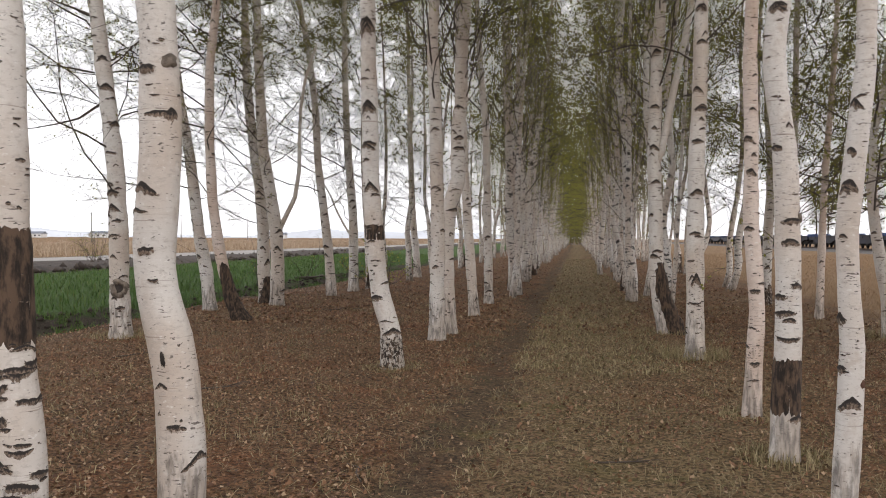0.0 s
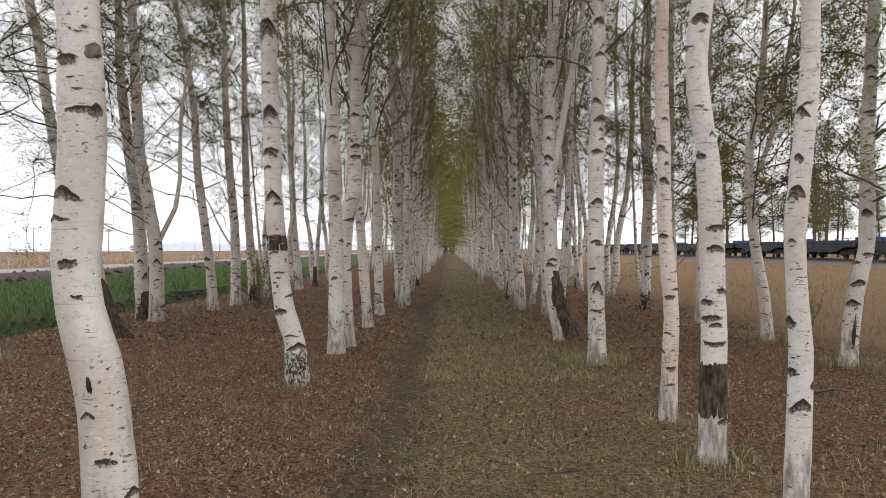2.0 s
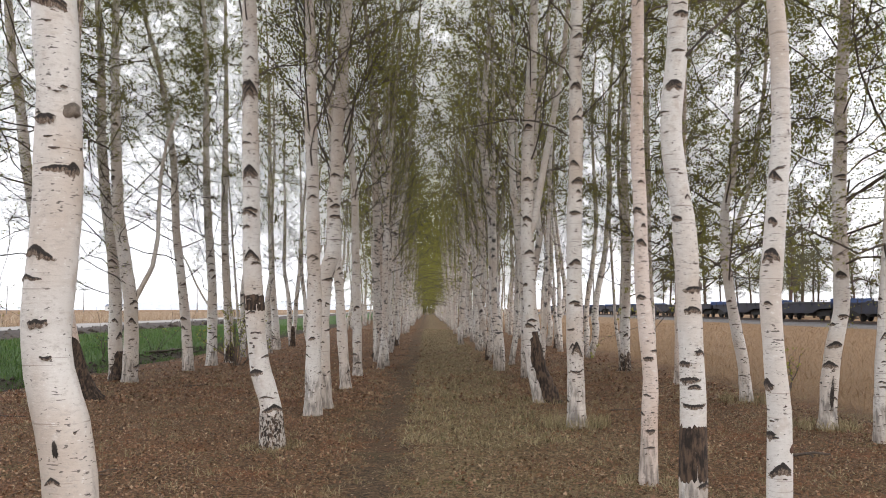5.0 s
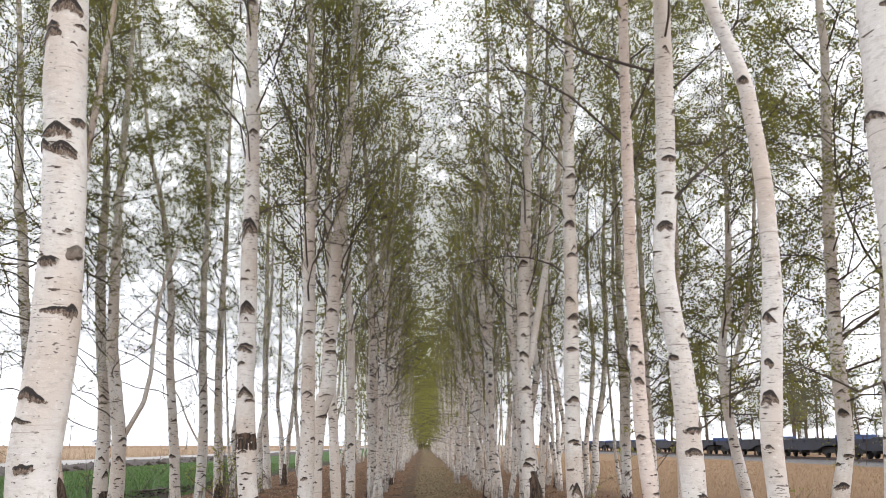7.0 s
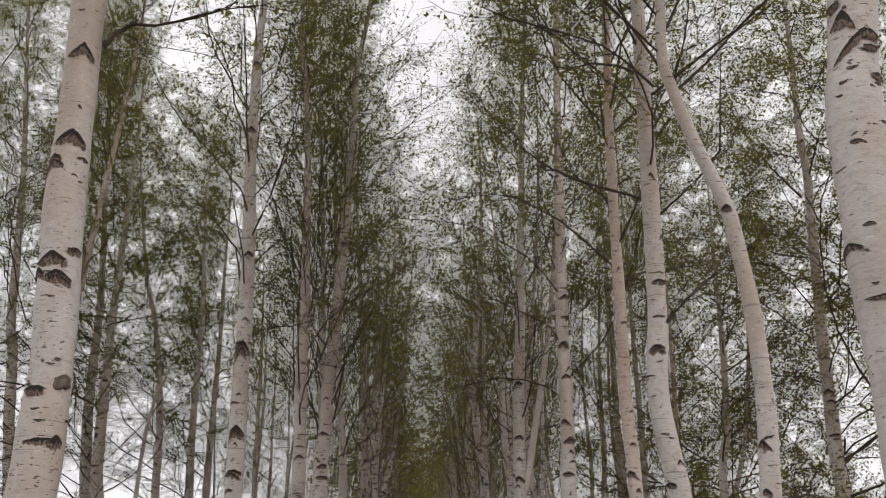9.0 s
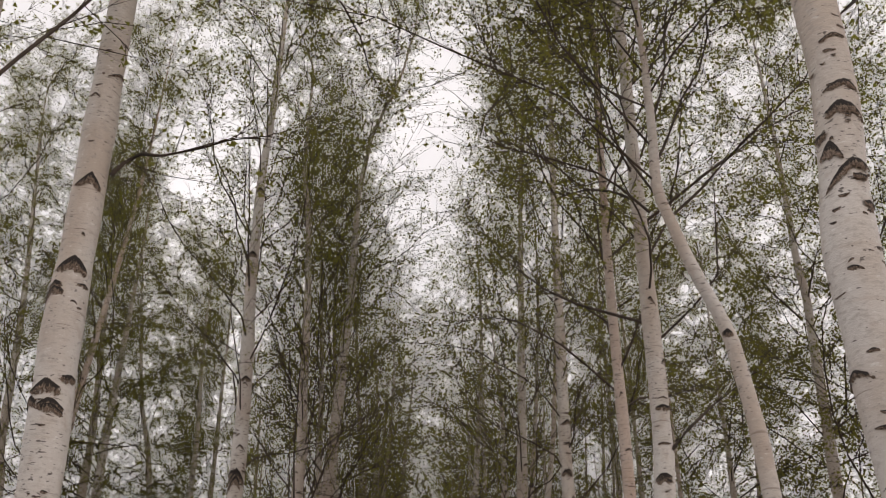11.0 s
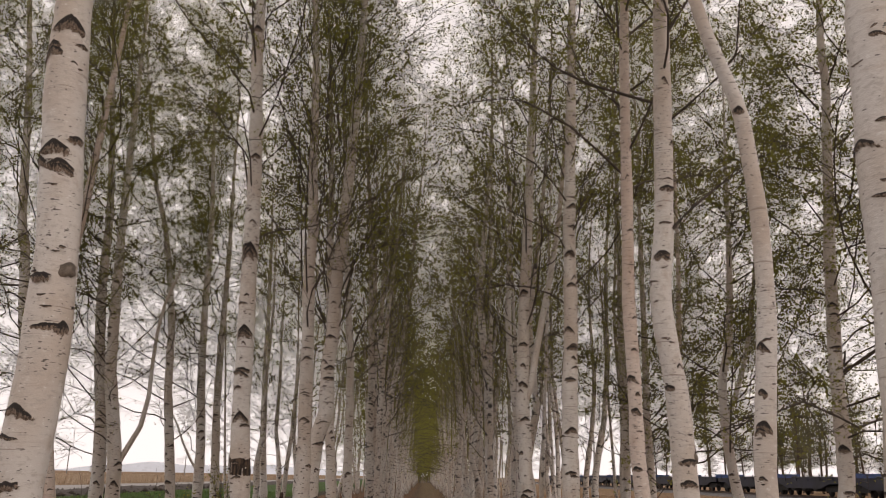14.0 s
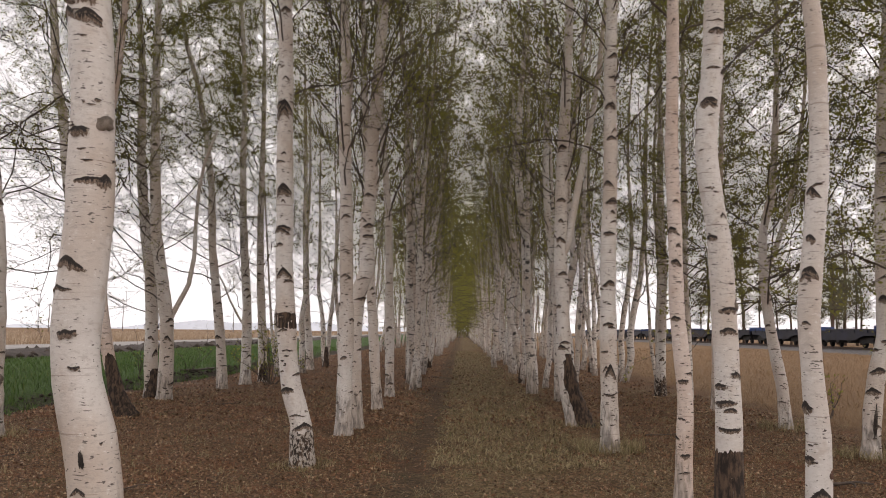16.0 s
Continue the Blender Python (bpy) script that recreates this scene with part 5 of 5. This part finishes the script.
# ---- pines beyond the railway ----
def pine(seed, height):
    r = np.random.default_rng(seed)
    t = tagged(new("pine_tree"), "tall dark pine with bare trunk and ragged crown", "tree", "pines beyond the railway")
    tr, cr = Buf(), Buf()
    zs = np.linspace(-0.1, height, 12)
    sp = np.stack([0.12 * np.sin(zs * 0.6 + seed), 0.1 * np.cos(zs * 0.5), zs], -1)
    tr.tube(sp, np.linspace(0.17, 0.03, 12), 7)
    pos = []
    for i in range(52):
        z0 = height * r.uniform(0.36, 0.99)
        s = np.array([np.interp(z0, zs, sp[:, 0]), np.interp(z0, zs, sp[:, 1]), z0])
        bp = branch_path(s, r.uniform(0, 6.28), radians(r.uniform(-5, 35)), r.uniform(0.7, 2.5) * (1.3 - z0 / height * 0.75), r, 4)
        tr.tube(bp, np.linspace(0.04, 0.012, 5), 4, cap=False)
        for q in bp[1:]:
            pos.append(q + r.normal(0, 0.3, (12, 3)) * [1, 1, 0.5])
    pos = np.concatenate(pos)
    m = len(pos)
    a = r.normal(size=(m, 3))
    a /= np.linalg.norm(a, axis=1)[:, None]
    bv = np.cross(a, r.normal(size=(m, 3)))
    bv /= np.linalg.norm(bv, axis=1)[:, None]
    s = r.uniform(0.1, 0.23, (m, 1))
    cr.add(np.stack([pos - a * s, pos + bv * s * 0.3, pos + a * s], 1).reshape(-1, 3), np.arange(m)[:, None] * 3 + [[0, 1, 2]])
    part("trunk", tr, M_PINEBARK, t)
    part("crown", cr, M_PINE, t)
    return t


pines = [pine(50 + i, h) for i, h in enumerate((9.5, 8.0, 10.8))]
for i in range(70):
    x, y = 38.5 + i * 1.15 + rng.normal(0, 1.6), 128 + rng.normal(0, 8)
    m = pose(x, y, 0, 0, 0, 47 * i) @ Matrix.Scale(rng.uniform(0.75, 1.4), 4)
    if i < 3:
        pines[i].matrix_basis = m
    else:
        copy_thing(pines[i % 3], m)


# ---- poles, hills and far houses ----
def utility_pole(x, y, h):
    t = tagged(new("utility_pole"), "thin grey concrete utility pole with a crossarm", "pole", "poles in the fields")
    t.location = (x, y, 0)
    pb = Buf()
    pb.tube([(0, 0, -0.2), (0, 0, h * 0.5), (0, 0, h)], [0.16, 0.14, 0.1], 8)
    part("shaft", pb, M_POLE, t)
    bm = bmesh.new()
    box(bm, 0, 0, h - 0.5, 1.9, 0.1, 0.1)
    part("crossarm", bm, M_STEEL, t)
    for dx in (-0.85, 0, 0.85):
        ib = Buf()
        ib.tube([(dx, 0, h - 0.45), (dx, 0, h - 0.3), (dx, 0, h - 0.2)], [0.03, 0.06, 0.03], 8)
        part("insulator", ib, M_HOUSE, t)


for x, y, h in ((-139, 190, 8), (-128, 201, 8), (-112, 220, 8), (24.4, 120, 8.5), (-98, 235, 8), (-70, 250, 8)):
    utility_pole(x, y, h)


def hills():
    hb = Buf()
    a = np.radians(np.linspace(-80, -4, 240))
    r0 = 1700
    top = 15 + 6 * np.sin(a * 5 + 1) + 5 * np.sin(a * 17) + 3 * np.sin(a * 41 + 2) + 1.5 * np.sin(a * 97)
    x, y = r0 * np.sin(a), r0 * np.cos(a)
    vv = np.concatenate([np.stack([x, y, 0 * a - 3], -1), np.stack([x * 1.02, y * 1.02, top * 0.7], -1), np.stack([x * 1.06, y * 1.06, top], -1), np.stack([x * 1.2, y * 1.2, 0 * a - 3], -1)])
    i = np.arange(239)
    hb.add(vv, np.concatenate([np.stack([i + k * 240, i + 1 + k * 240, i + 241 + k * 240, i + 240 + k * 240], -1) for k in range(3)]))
    return tagged(new("hills", hb.mesh("hills", M_HILL_HAZE)), "low hills on the horizon, haze painted in as pale blue", "hills", kind="structure")


hills()


def farmhouse(x, y, w, h, d):
    t = tagged(new("farmhouse"), "small white farm building with a grey roof far off", "house", "far farm buildings")
    t.location = (x, y, 0)
    bm = bmesh.new()
    box(bm, 0, 0, h / 2, w, d, h)
    part("wall", bm, M_HOUSE, t)
    bm = bmesh.new()
    pr = [(-w / 2 - 0.4, -d / 2 - 0.4, h + 0.01), (w / 2 + 0.4, -d / 2 - 0.4, h + 0.01), (w / 2 + 0.4, d / 2 + 0.4, h + 0.01), (-w / 2 - 0.4, d / 2 + 0.4, h + 0.01), (-w / 2 - 0.4, 0, h + d * 0.3), (w / 2 + 0.4, 0, h + d * 0.3)]
    v = [bm.verts.new(p) for p in pr]
    for f in ((0, 1, 5, 4), (2, 3, 4, 5), (0, 4, 3), (1, 2, 5), (3, 2, 1, 0)):
        bm.faces.new([v[i] for i in f])
    part("roof", bm, M_ROOF, t)
    for k in range(3):
        bm = bmesh.new()
        box(bm, (k - 1) * w * 0.3, -d / 2 - 0.02, h * 0.55, w * 0.12, 0.08, h * 0.35)
        part("window", bm, M_GLASS, t)


for x, y, w, h, d in ((-545, 760, 16, 4, 8), (-500, 800, 22, 4.5, 9), (-610, 820, 14, 4, 8), (-340, 900, 20, 4.5, 9), (-700, 760, 18, 4, 8)):
    farmhouse(x, y, w, h, d)


# ---- shrubs, saplings, fallen wood and tufts ----
def shrub(x, y, h, stems, leaves, seed, label):
    r = np.random.default_rng(seed)
    t = tagged(new("shrub"), label, "shrub")
    t.location = (x, y, float(ground_z(x, y)))
    wood, crown = Buf(), Buf()
    pos = []
    for i in range(stems):
        az = r.uniform(0, 6.28)
        p = branch_path(np.array([r.normal(0, 0.06), r.normal(0, 0.06), -0.05]), az, radians(r.uniform(40, 82)), h * r.uniform(0.7, 1.1), r, 6)
        wood.tube(p, np.linspace(0.014, 0.004, 7), 4, cap=False)
        for j in range(6):
            q = p[r.integers(2, 7)]
            tw = branch_path(q, r.uniform(0, 6.28), radians(r.uniform(0, 70)), h * r.uniform(0.15, 0.4), r, 3)
            wood.tube(tw, [0.006, 0.005, 0.004, 0.002], 3, cap=False)
            pos.append(tw[r.integers(1, 4, leaves)] + r.normal(0, 0.05, (leaves, 3)))
    pos = np.concatenate(pos)
    m = len(pos)
    a = r.normal(size=(m, 3))
    a /= np.linalg.norm(a, axis=1)[:, None]
    bv = np.cross(a, r.normal(size=(m, 3)))
    bv /= np.linalg.norm(bv, axis=1)[:, None]
    sz = r.uniform(0.03, 0.07, (m, 1))
    crown.add(np.stack([pos, pos + a * sz * 0.5 + bv * sz * 0.4, pos + a * sz, pos + a * sz * 0.5 - bv * sz * 0.4], 1).reshape(-1, 3), np.arange(m)[:, None] * 4 + np.arange(4)[None])
    tagged(part("branchwork", wood, M_LIMB, t), kind="stuff")
    tagged(part("foliage", crown, M_LEAF, t), kind="stuff")


shrub(-23.2, 37.0, 2.2, 14, 6, 61, "nearly bare shrub on the bank of earth")
shrub(-5.0, 21.6, 1.5, 11, 9, 62, "leafy green shrub beside the birch trunks")
shrub(-9.6, 24.5, 1.6, 3, 1, 63, "thin bare saplings at the edge of the verge")
shrub(-9.2, 28.0, 1.8, 3, 1, 64, "thin bare saplings at the edge of the verge")
shrub(6.4, 14.6, 0.9, 4, 3, 65, "small dry weed bush at the field edge")


def fallen_branch(x, y, az, length, rad, seed):
    r = np.random.default_rng(seed)
    t = tagged(new("fallen_branch"), "fallen dry branch lying on the litter", "branch", "fallen branches")
    t.location = (x, y, float(ground_z(x, y)) + rad)
    p = branch_path(np.zeros(3), az, 0.02, length, r, 7, 0.0, 0.18)
    p[:, 2] = np.clip(p[:, 2], 0, 0.05)
    bb = Buf()
    bb.tube(p, np.linspace(rad, rad * 0.4, 8), 6)
    stick = part("stick", bb, M_LIMB, t)
    for j in range(2):
        q = p[r.integers(2, 6)]
        tw = branch_path(q, az + r.choice([-0.8, 0.8]), 0.1, length * 0.35, r, 3)
        tw[:, 2] = np.clip(tw[:, 2], 0, 0.06)
        tb = Buf()
        tb.tube(tw, np.linspace(rad * 0.5, rad * 0.2, 4), 4)
        part("side_twig", tb, M_LIMB, stick)


for i, (x, y, a, ln, rd) in enumerate(((3.45, 8.3, -0.8, 0.55, 0.022), (-9.4, 27.5, 1.1, 2.6, 0.05), (-6.0, 11.5, -0.3, 0.8, 0.012), (-4.7, 15.8, 0.5, 0.9, 0.012), (-3.2, 7.2, 0.4, 0.6, 0.008), (0.5, 5.4, 0.1, 0.5, 0.007), (3.2, 6.0, 2.6, 0.6, 0.008), (-2.6, 12.2, 0.9, 0.7, 0.009), (-0.9, 4.6, 2.0, 0.45, 0.006), (2.6, 11.8, 0.2, 0.7, 0.009), (-5.2, 9.0, 1.4, 0.7, 0.01))):
    fallen_branch(x, y, a, ln, rd, 700 + i)


def foot_tuft(x, y, count, spread_r, h):
    a = rng.uniform(0, 6.28, count)
    d = spread_r * np.sqrt(rng.uniform(0.25, 1, count))
    scatter_blades("grass_tuft", x + d * np.cos(a), y + d * np.sin(a), h * 0.4, h, 0.007, 0.8, M_DRY, "dry grass tuft round the foot of a birch")


for x, y, n, sr, h in ((1.83, 10.3, 500, 0.42, 0.26), (1.75, 5.56, 420, 0.3, 0.13), (1.62, 3.95, 260, 0.26, 0.12), (4.88, 10.1, 400, 0.4, 0.2), (4.98, 12.9, 400, 0.45, 0.22), (1.82, 6.95, 260, 0.28, 0.1), (-1.68, 8.9, 260, 0.35, 0.1), (-6.18, 10.85, 300, 0.45, 0.16), (1.77, 13.05, 300, 0.45, 0.14)):
    foot_tuft(x, y, n, sr, h)
